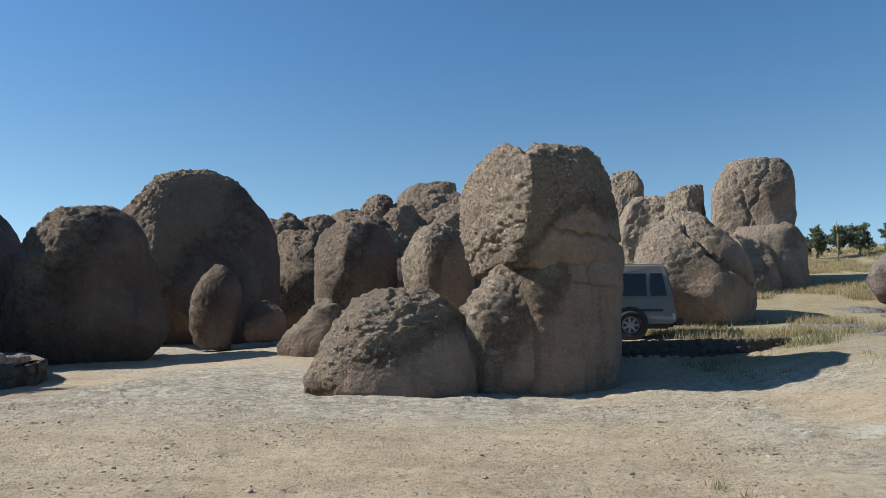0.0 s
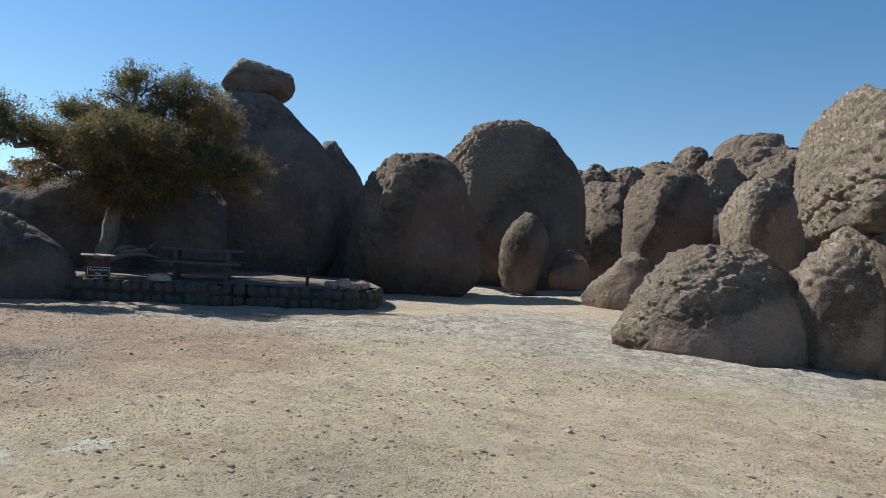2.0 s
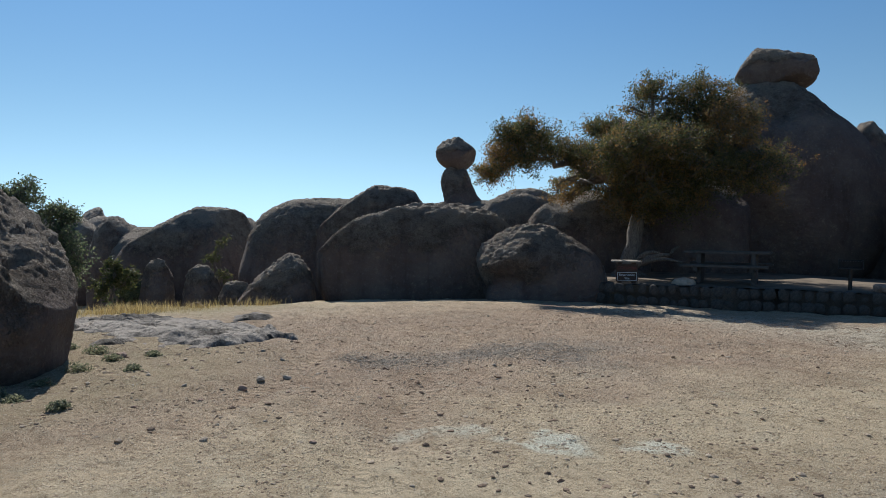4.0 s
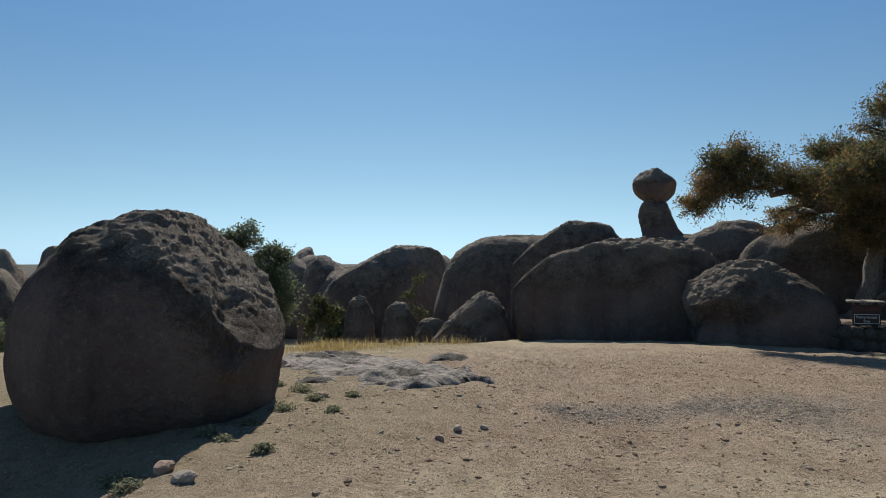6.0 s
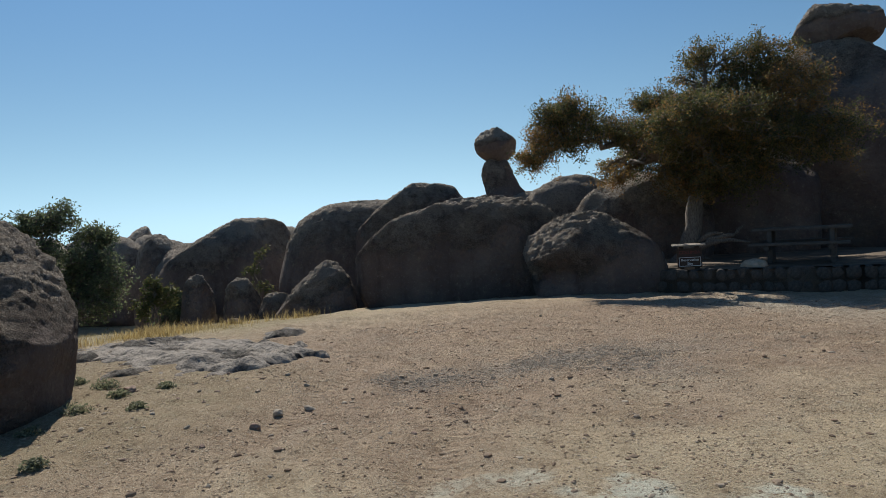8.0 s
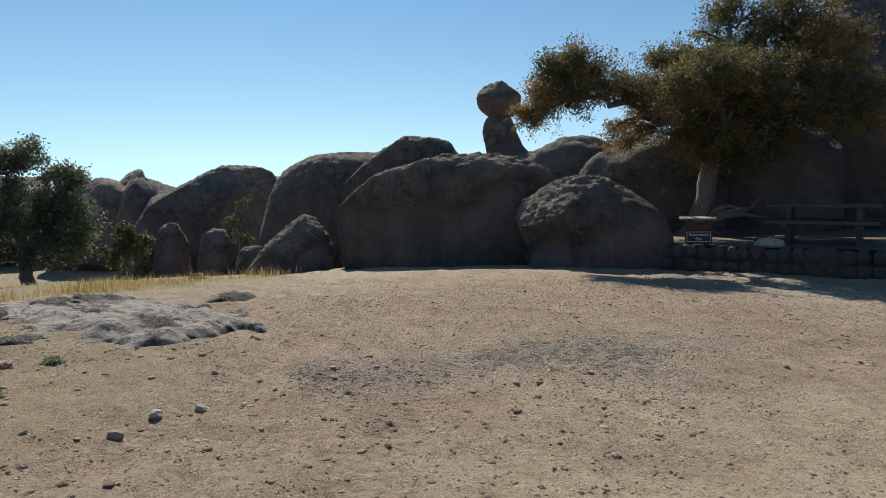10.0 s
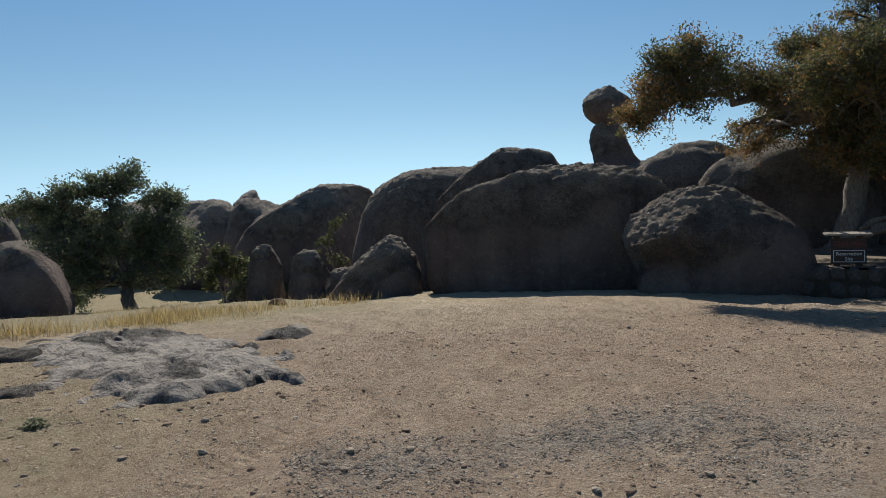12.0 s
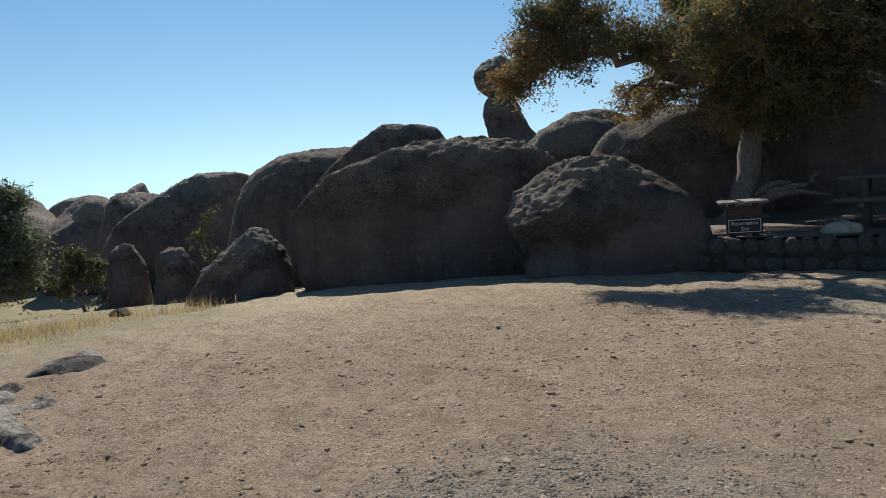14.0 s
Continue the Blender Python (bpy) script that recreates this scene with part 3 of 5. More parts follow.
    crust_d = (0.10 + 0.90 * mask) * pit * (0.030 * knobs + 0.046 * small + 0.026 * tiny)
    v = v + out * (big + mid + crust_d)[:, None]
    # keep the outer size as given
    v[:, 2] = zb + (v[:, 2] - zb) * (zt - zb) / (v[:, 2].max() - zb)
    lo, hi = -w * max(ls), w * max(rs)
    v[:, 0] *= np.where(v[:, 0] < 0, lo / v[:, 0].min(), hi / v[:, 0].max())
    me = mesh_from(name, v, faces, mat or ROCK, shade)
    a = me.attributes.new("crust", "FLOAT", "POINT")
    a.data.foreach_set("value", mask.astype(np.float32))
    return me


def boulder(label, x, y, zb, zt, w, d, name="boulder", yaw=0.0, group="", **kw):
    ob = new(name, rock_mesh(name, zb, zt, w, d, **kw))
    ob.matrix_world = pose(x, y, 0, 0, 0, yaw)
    return tagged(ob, label, "boulder", group)


# pillar beside the parked van: a square head on a broad foot with a lower shoulder
pillar = thing("rock_pillar", "tall tan tuff pillar with a square pitted head and cracked waist", "rock formation", pose(1.87, 13.75, 0))
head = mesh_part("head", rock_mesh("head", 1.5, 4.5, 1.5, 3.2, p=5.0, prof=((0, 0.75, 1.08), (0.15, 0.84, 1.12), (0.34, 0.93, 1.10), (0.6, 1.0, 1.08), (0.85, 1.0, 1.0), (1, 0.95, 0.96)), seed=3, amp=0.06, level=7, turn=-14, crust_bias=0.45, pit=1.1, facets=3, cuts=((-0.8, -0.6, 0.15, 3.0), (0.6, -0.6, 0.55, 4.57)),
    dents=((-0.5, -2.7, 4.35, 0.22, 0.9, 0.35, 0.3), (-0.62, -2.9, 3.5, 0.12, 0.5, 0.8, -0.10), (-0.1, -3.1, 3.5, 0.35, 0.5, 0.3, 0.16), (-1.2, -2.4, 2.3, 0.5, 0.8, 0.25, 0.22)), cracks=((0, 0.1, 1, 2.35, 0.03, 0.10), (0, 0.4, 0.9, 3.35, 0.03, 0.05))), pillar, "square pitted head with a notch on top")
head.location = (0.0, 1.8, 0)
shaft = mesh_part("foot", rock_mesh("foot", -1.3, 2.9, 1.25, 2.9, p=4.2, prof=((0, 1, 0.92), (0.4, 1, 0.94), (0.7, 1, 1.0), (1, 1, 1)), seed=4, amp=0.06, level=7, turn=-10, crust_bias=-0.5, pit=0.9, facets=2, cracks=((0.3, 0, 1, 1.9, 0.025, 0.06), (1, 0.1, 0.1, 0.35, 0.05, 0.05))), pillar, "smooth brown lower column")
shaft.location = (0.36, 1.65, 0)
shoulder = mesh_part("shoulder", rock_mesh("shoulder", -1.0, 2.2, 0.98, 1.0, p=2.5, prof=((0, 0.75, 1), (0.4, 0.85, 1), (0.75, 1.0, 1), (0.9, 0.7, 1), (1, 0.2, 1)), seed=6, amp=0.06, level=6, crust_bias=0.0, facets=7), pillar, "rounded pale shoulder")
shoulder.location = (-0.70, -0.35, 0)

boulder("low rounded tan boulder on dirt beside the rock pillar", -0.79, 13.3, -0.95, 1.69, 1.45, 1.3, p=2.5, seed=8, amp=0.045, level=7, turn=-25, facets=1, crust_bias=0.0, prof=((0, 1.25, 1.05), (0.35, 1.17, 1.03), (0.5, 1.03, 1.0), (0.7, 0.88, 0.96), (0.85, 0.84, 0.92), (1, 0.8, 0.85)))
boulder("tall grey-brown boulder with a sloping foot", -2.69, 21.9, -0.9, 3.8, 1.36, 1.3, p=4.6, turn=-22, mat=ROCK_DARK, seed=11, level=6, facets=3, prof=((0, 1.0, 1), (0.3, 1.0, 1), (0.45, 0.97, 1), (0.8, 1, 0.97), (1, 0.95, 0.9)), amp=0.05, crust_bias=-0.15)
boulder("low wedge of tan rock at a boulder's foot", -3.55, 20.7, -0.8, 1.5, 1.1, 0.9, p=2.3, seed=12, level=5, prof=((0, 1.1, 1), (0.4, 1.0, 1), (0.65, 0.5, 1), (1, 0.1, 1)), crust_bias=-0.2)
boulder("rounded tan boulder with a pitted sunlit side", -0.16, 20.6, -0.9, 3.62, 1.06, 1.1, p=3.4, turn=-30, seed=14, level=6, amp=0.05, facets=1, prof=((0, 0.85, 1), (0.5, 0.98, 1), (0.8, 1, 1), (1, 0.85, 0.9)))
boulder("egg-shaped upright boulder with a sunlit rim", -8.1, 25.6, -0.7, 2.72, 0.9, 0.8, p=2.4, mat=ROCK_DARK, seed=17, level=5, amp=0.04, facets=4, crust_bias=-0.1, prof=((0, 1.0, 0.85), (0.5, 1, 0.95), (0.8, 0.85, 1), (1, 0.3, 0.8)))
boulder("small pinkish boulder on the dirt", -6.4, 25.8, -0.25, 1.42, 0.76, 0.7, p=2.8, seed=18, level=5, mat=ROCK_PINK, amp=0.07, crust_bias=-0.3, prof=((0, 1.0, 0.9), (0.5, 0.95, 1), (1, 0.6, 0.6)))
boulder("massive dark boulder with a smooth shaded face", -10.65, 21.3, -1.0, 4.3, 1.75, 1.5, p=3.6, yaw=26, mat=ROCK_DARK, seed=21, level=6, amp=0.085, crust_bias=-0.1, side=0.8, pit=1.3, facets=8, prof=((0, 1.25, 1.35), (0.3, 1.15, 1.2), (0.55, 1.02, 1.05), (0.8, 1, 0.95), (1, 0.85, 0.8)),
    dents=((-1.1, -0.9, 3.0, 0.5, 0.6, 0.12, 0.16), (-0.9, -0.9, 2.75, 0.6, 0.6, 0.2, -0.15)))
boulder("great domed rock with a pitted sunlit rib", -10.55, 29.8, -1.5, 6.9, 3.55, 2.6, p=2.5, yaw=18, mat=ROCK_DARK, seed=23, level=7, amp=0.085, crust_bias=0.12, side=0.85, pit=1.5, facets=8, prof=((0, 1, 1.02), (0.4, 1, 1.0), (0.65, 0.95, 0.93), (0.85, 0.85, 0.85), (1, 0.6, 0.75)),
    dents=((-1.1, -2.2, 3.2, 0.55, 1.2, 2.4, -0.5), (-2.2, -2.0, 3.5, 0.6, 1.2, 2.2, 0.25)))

ridge = "distant ridge of lumpy tuff boulders"
for k, (x, y, zt, w) in enumerate(((-7.9, 37.3, 6.0, 1.25), (-6.2, 37.8, 5.85, 1.5), (-3.7, 41.8, 7.55, 1.2), (-2.4, 41.5, 7.1, 1.2), (-0.3, 40, 7.95, 1.75), (-4.2, 35.8, 5.7, 1.6), (-1.9, 36.5, 6.2, 1.6), (0.6, 38.5, 7.0, 1.4), (-5.0, 40.5, 6.5, 1.7), (-9.5, 39.0, 5.8, 2.0), (1.8, 40.0, 7.3, 1.6), (-7.0, 35.5, 4.9, 1.5), (-2.9, 34.5, 4.9, 1.5))):
    boulder("lumpy brown boulder on a distant rock ridge", x, y, -1.0, zt, w, w, mat=ROCK_DARK, seed=100 + k, group=ridge, amp=0.18, p=3.2, pit=1.6, level=6, facets=12, crust_bias=0.15, prof=((0, 1.8, 1.8), (0.6, 1.5, 1.5), (0.8, 1.15, 1.15), (1, 0.8, 0.8)))

boulder("broad tan boulder split by a dark crack", 8.45, 24.6, -0.5, 4.4, 2.1, 1.8, p=2.7, yaw=-18, seed=31, level=6, amp=0.07, crust_bias=0.05, prof=((0, 0.95, 0.95), (0.5, 1.0, 1), (0.8, 0.92, 0.92), (1, 0.6, 0.6)), cracks=((0.7, 0, 0.7, 2.6, 0.06, 0.25),))
tower2 = thing("rock_tower", "tall pale tan rock tower on a rounded base", "rock formation", pose(14.3, 33.0, 0, 0, 0, -23))
mesh_part("head", rock_mesh("head", 3.2, 7.8, 1.78, 1.5, p=4.0, prof=((0, 1.0, 1.05), (0.3, 0.98, 0.98), (0.5, 0.97, 0.9), (0.7, 0.95, 0.95), (1, 0.85, 1)), seed=33, level=6, amp=0.06, crust_bias=0.2, facets=6, cracks=((0.9, 0, 0.3, 1.5, 0.05, 0.12), (0.9, 0, -0.3, -1.6, 0.05, 0.1))), tower2)
low = mesh_part("base", rock_mesh("base", 0.2, 4.85, 1.7, 1.5, p=3.0, seed=34, level=5, amp=0.08), tower2)
low.location = (0.55, -1.0, 0)
for x, y, zt, w, s in ((9.8, 38.7, 8.3, 1.15, 36), (10.6, 36.5, 6.6, 1.7, 37), (11.7, 34.1, 6.7, 0.95, 38), (12.6, 37.5, 7.1, 1.0, 39), (5.2, 25.2, 3.1, 1.2, 40), (12.2, 31.0, 4.2, 1.6, 42)):
    boulder("brown pitted boulder among the rocks behind the van", x, y, 0.3, zt, w, w * 0.95, seed=s, level=6, amp=0.16, p=3.4, facets=12, crust_bias=0.25, pit=1.3, prof=((0, 1.3, 1.3), (0.6, 1.12, 1.12), (1, 0.9, 0.9)), group="boulders behind the van")
boulder("small grey boulder in the grass on the slope", 16.3, 25.7, 1.2, 3.1, 1.1, 0.9, seed=44, level=5, mat=ROCK_GREY, amp=0.1)

# tower with a balanced cap behind the campsite
tower = thing("capped_rock_tower", "dark shaded rock tower topped by a balanced cap boulder", "rock formation", pose(-16.6, 20.35, 0, 0, 0, 38))
mesh_part("body", rock_mesh("body", -1.2, 6.25, 2.9, 2.4, p=2.7, prof=((0, 1.1, 1.1), (0.35, 1.08, 1.08), (0.6, 1.0, 1.0), (0.78, 0.9, 0.84), (0.9, 0.75, 0.62), (1, 0.7, 0.5)), seed=51, level=6, amp=0.08, mat=ROCK_GREY, crust_bias=-0.3, facets=9,
    dents=((0.3, -1.6, 5.0, 0.3, 0.8, 0.35, 0.25),)), tower, "smooth shaded tower body")
mesh_part("cap", rock_mesh("cap", 6.0, 7.36, 1.25, 1.15, p=3.6, prof=((0, 0.9, 0.9), (0.35, 1, 1.0), (0.7, 0.95, 0.95), (1, 0.78, 0.7)), seed=52, level=6, facets=10, amp=0.07, mat=ROCK_GREY), tower, "balanced cap boulder").location = (0.1, 0.2, 0)
boulder("dark rock buttress leaning on the capped tower", -14.6, 22.4, -1.0, 4.85, 1.1, 1.2, p=2.7, yaw=33, seed=54, level=5, amp=0.06, mat=ROCK_GREY, crust_bias=-0.2, prof=((0, 1.5, 1.3), (0.5, 1.3, 1.2), (0.8, 1.1, 1.0), (1, 0.8, 0.6)))

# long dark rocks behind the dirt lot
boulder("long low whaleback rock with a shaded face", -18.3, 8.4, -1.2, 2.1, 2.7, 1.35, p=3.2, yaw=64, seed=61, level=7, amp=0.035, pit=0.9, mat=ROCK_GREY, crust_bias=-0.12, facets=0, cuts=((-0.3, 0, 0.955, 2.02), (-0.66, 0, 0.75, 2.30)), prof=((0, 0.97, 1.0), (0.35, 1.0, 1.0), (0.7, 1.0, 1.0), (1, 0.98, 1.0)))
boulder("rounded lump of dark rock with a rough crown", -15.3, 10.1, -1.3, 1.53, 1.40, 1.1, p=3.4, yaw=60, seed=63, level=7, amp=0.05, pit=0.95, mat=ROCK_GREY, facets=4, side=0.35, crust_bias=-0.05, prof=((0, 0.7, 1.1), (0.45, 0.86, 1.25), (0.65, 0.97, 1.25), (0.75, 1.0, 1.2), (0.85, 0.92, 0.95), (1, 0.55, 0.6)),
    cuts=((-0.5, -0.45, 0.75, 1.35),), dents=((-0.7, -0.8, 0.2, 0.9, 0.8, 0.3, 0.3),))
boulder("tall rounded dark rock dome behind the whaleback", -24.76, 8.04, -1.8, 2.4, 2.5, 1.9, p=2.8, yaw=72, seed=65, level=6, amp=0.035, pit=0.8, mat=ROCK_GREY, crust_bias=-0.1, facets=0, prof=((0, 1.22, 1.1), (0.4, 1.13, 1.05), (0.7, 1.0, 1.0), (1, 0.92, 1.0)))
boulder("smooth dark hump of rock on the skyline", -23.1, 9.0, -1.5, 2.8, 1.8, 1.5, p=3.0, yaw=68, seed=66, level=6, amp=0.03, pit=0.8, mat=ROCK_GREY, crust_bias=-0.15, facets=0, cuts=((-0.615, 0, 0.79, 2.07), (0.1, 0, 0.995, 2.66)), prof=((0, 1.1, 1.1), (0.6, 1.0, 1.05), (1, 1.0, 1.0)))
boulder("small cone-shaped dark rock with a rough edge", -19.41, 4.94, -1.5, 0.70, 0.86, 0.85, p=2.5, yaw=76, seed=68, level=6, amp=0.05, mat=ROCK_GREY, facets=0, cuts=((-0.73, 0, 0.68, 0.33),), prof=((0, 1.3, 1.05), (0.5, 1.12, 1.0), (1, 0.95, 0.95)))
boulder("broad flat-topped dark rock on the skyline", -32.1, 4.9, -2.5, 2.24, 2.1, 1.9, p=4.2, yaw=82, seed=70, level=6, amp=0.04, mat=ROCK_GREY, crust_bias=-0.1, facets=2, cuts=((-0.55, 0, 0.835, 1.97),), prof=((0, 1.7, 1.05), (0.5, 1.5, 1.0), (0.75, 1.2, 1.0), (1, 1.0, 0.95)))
for x, y, zt, w, s in ((-24.2, 3.7, 0.2, 0.52, 71), (-25.4, 2.5, 0.34, 0.48, 72), (-23.6, 4.6, -0.3, 0.5, 73), (-38.2, 1.9, 1.85, 1.1, 74), (-37.5, 3.3, 1.3, 1.8, 75), (-44.3, -0.3, 1.4, 2.0, 76), (-59.4, 1.4, 2.2, 1.2, 77), (-57.0, -1.5, 1.5, 2.6, 78), (-46.5, -13.0, 1.9, 1.1, 79), (-44.0, -11.2, 1.3, 1.7, 80), (-46, -16.5, 1.7, 2.3, 81), (-40, -8, 0.3, 1.8, 82), (-50, -4.5, 1.55, 2.6, 83), (-49, -8.5, 1.45, 2.4, 86), (-47, -20.5, 1.5, 2.4, 87), (-55, 2.5, 1.5, 2.6, 88), (-52, -12, 1.6, 2.2, 89), (-45, -24.5, 1.5, 2.6, 90), (-45, 9.0, 1.45, 2.4, 93), (-33, -11.5, 1.3, 1.3, 94), (-34.5, -13.5, 0.9, 1.6, 98), (-30, -14, 0.2, 1.3, 99)):
    boulder("dark weathered boulder among brush in the hollow", x, y, float(ground_z(x, y)) - 0.8, zt + (0.55 if x < -43 else 0.0), w, w, seed=s, level=5, amp=0.12, p=2.9, mat=ROCK_GREY, group="boulders in the hollow", prof=((0, 1.3, 1.3), (0.6, 1.1, 1.1), (1, 0.85, 0.85)))
boulder("blocky dark boulder beside the oak", -22.6, -3.0, -2.4, 0.7, 0.92, 0.9, p=3.4, yaw=95, seed=84, level=5, amp=0.05, mat=ROCK_GREY, crust_bias=-0.3, prof=((0, 1, 1.15), (0.6, 1, 1.1), (0.85, 0.95, 0.9), (1, 0.8, 0.5)))
boulder("low reddish stone at the edge of the grass", -18.9, 2.75, -0.75, -0.45, 0.22, 0.18, seed=85, level=3, mat=ROCK_PINK)

# balanced head on a narrow neck
knob = thing("balanced_rock", "dark round boulder balanced on a narrow rock neck", "rock formation", pose(-26.7, 14.1, 0, 0, 0, 62))
mesh_part("head", rock_mesh("head", 3.72, 5.14, 0.83, 0.8, p=2.7, seed=87, level=5, amp=0.06, mat=ROCK_GREY, prof=((0, 0.75, 0.7), (0.3, 0.9, 0.95), (0.6, 1, 1), (1, 0.7, 0.7))), knob)
mesh_part("neck", rock_mesh("neck", 1.2, 4.0, 0.62, 0.62, p=3.0, seed=88, level=5, amp=0.06, mat=ROCK_GREY, prof=((0, 0.6, 2.4), (0.4, 0.62, 1.8), (0.52, 0.7, 1.25), (0.62, 0.8, 1.0), (0.8, 1, 0.8), (1, 0.9, 0.8))), knob)
mesh_part("base", rock_mesh("base", -1.5, 2.6, 2.3, 2.0, p=2.6, seed=89, level=5, amp=0.08, mat=ROCK_GREY, prof=((0, 1, 1.6), (0.7, 0.7, 1.5), (1, 0.2, 1.2))), knob)
boulder("dark rock mass in the shade behind the oak", -21.2, 16.2, -1.5, 2.8, 2.6, 1.8, p=3.0, yaw=52, seed=91, level=5, amp=0.10, mat=ROCK_GREY, prof=((0, 1.1, 1.1), (1, 0.9, 1)))
boulder("low dark rock behind the spreading bough", -21.4, 13.8, -1.5, 2.8, 1.73, 1.3, p=3.0, yaw=56, seed=113, level=5, amp=0.07, mat=ROCK_GREY, prof=((0, 1.2, 1.1), (0.6, 1.15, 1.0), (0.85, 0.95, 1), (1, 0.5, 0.9)))
boulder("dark rock mass between the oak and the tower", -19.6, 18.2, -1.5, 3.4, 2.0, 1.6, p=3.0, yaw=48, seed=92, level=5, amp=0.10, mat=ROCK_GREY)

boulder("dark rock wall close behind the oak trunk", -18.4, 14.3, -1.2, 2.5, 1.9, 1.5, p=3.4, yaw=57, seed=111, level=5, amp=0.09, mat=ROCK_GREY, crust_bias=-0.2)
boulder("dark rock wall at the back of the campsite", -17.2, 17.0, -1.2, 3.2, 2.0, 1.3, p=3.4, yaw=45, seed=112, level=5, amp=0.09, mat=ROCK_GREY, crust_bias=-0.3)
for x, y, w, s in ((11.2, 20.6, 2.2, 113), (8.0, 20.4, 1.2, 114), (14.8, 24.6, 1.8, 115), (12.2, 17.8, 1.7, 116), (10.4, 26.8, 0.9, 117)):
    gz = float(ground_z(x, y))
    boulder("low flat slab of pale bedrock in dry grass", x, y, gz - 0.6, gz + 0.14, w, w * 0.6, name="rock_slab", p=2.6, yaw=-20, seed=s, level=5, amp=0.12, mat=ROCK_PALE, crust_bias=-0.2, pit=0.6, group="bedrock slabs on the slope")

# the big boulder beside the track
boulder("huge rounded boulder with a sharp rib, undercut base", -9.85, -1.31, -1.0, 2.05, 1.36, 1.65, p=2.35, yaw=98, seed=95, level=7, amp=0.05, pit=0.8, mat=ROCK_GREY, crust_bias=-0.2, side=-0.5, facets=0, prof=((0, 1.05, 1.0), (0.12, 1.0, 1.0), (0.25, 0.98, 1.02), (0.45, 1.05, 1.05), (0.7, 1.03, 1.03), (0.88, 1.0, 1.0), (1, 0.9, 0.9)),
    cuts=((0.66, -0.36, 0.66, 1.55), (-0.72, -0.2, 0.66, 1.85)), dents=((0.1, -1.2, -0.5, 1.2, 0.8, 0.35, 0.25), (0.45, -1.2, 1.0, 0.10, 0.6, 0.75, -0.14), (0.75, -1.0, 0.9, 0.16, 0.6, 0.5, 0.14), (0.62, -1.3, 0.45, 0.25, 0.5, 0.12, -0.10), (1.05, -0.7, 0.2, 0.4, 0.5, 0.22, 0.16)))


def outcrop(label, x0, y0, yaw, rx, ry, height, seed):
    """Bare bedrock that rises out of the dirt in thin broken plates with dark cracks."""
    k = 150
    a, b = np.meshgrid(np.linspace(-1.25, 1.25, k), np.linspace(-1.25, 1.25, k))
    a, b = a.ravel(), b.ravel()
    g = radians(yaw)
    x, y = x0 + a * rx * math.cos(g) - b * ry * math.sin(g), y0 + a * rx * math.sin(g) + b * ry * math.cos(g)
    p = np.stack((a * rx, b * ry, 0 * a), 1)
    edge = 1.0 - np.hypot(a, b) + 0.45 * fbm(p * 1.1, seed, 4) + 0.22 * fbm(p * 4.0, seed + 5, 3)
    plates = fbm(p * np.array([0.55, 1.5, 1]) + 9, seed + 11, 4) * 5.0 + 1.2 * a
    level = np.floor(plates) + smooth(0.80, 1.0, plates - np.floor(plates))
    crack = np.exp(-(fbm(p * np.array([0.6, 1.9, 1]) + 3, seed + 21, 4) / 0.035) ** 2)
    rough = fbm(p * 5.0, seed + 31, 4)
    z = ground_z(x, y) - 0.10 + 0.10 * smooth(0.0, 0.22, edge) + height * smooth(0.02, 0.7, edge) * (0.75 + 0.16 * level) + 0.028 * rough * smooth(0, 0.1, edge) - 0.05 * crack * smooth(0, 0.2, edge)
    z = np.where(edge < 0, ground_z(x, y) - 0.12, z)
    i = np.arange(k * k).reshape(k, k)
    f = np.stack((i[:-1, :-1], i[:-1, 1:], i[1:, 1:], i[1:, :-1]), -1).reshape(-1, 4)
    me = mesh_from("rock_outcrop", np.stack((x, y, z), 1), f, ROCK_PALE)
    at = me.attributes.new("crust", "FLOAT", "POINT")
    at.data.foreach_set("value", np.clip(0.9 * crack + 0.8 * smooth(0.1, 0.5, fbm(p * np.array([0.8, 2.2, 1]), seed + 41, 4)), 0, 1).astype(np.float32))
    return tagged(new("rock_outcrop", me), label, "rock outcrop")


outcrop("flat pale outcrop of bare rock with dark cracks", -12.1, 1.1, 28, 2.5, 1.35, 0.17, 97)
outcrop("low broken ledge of pale rock beside the boulder", -12.6, -1.0, 20, 1.3, 0.7, 0.10, 98)
for x, y, w, s in ((-10.7, 0.55, 0.42, 121), (-12.9, 2.75, 0.5, 122), (-10.3, 1.9, 0.3, 123), (-12.8, -0.2, 0.6, 124)):
    gz = float(ground_z(x, y))
    boulder("broken pale slab beside the bare outcrop", x, y, gz - 0.4, gz + 0.09, w, w * 0.7, name="rock_slab", p=2.9, yaw=60 + s, seed=s, level=5, amp=0.25, mat=ROCK_PALE, crust_bias=-0.9, pit=0.5, group="slabs by the outcrop")


# ---- plants ----
def tube(points, radii, seg=8):
    """Verts and faces of a tapered tube along points."""
    pts = [Vector(p) for p in points]
    verts, faces = [], []
    for i, (p, r) in enumerate(zip(pts, radii)):
        t = (pts[min(i + 1, len(pts) - 1)] - pts[max(i - 1, 0)]).normalized()
        a = t.orthogonal().normalized()
        b = t.cross(a)
        for k in range(seg):
            g = 2 * math.pi * k / seg
            verts.append((p + a * (r * math.cos(g)) + b * (r * math.sin(g)))[:])
    for i in range(len(pts) - 1):
        for k in range(seg):
            q = (k + 1) % seg
            faces.append((i * seg + k, i * seg + q, (i + 1) * seg + q, (i + 1) * seg + k))
    faces.append(tuple(range(seg))[::-1])
    faces.append(tuple((len(pts) - 1) * seg + k for k in range(seg)))
    return verts, faces


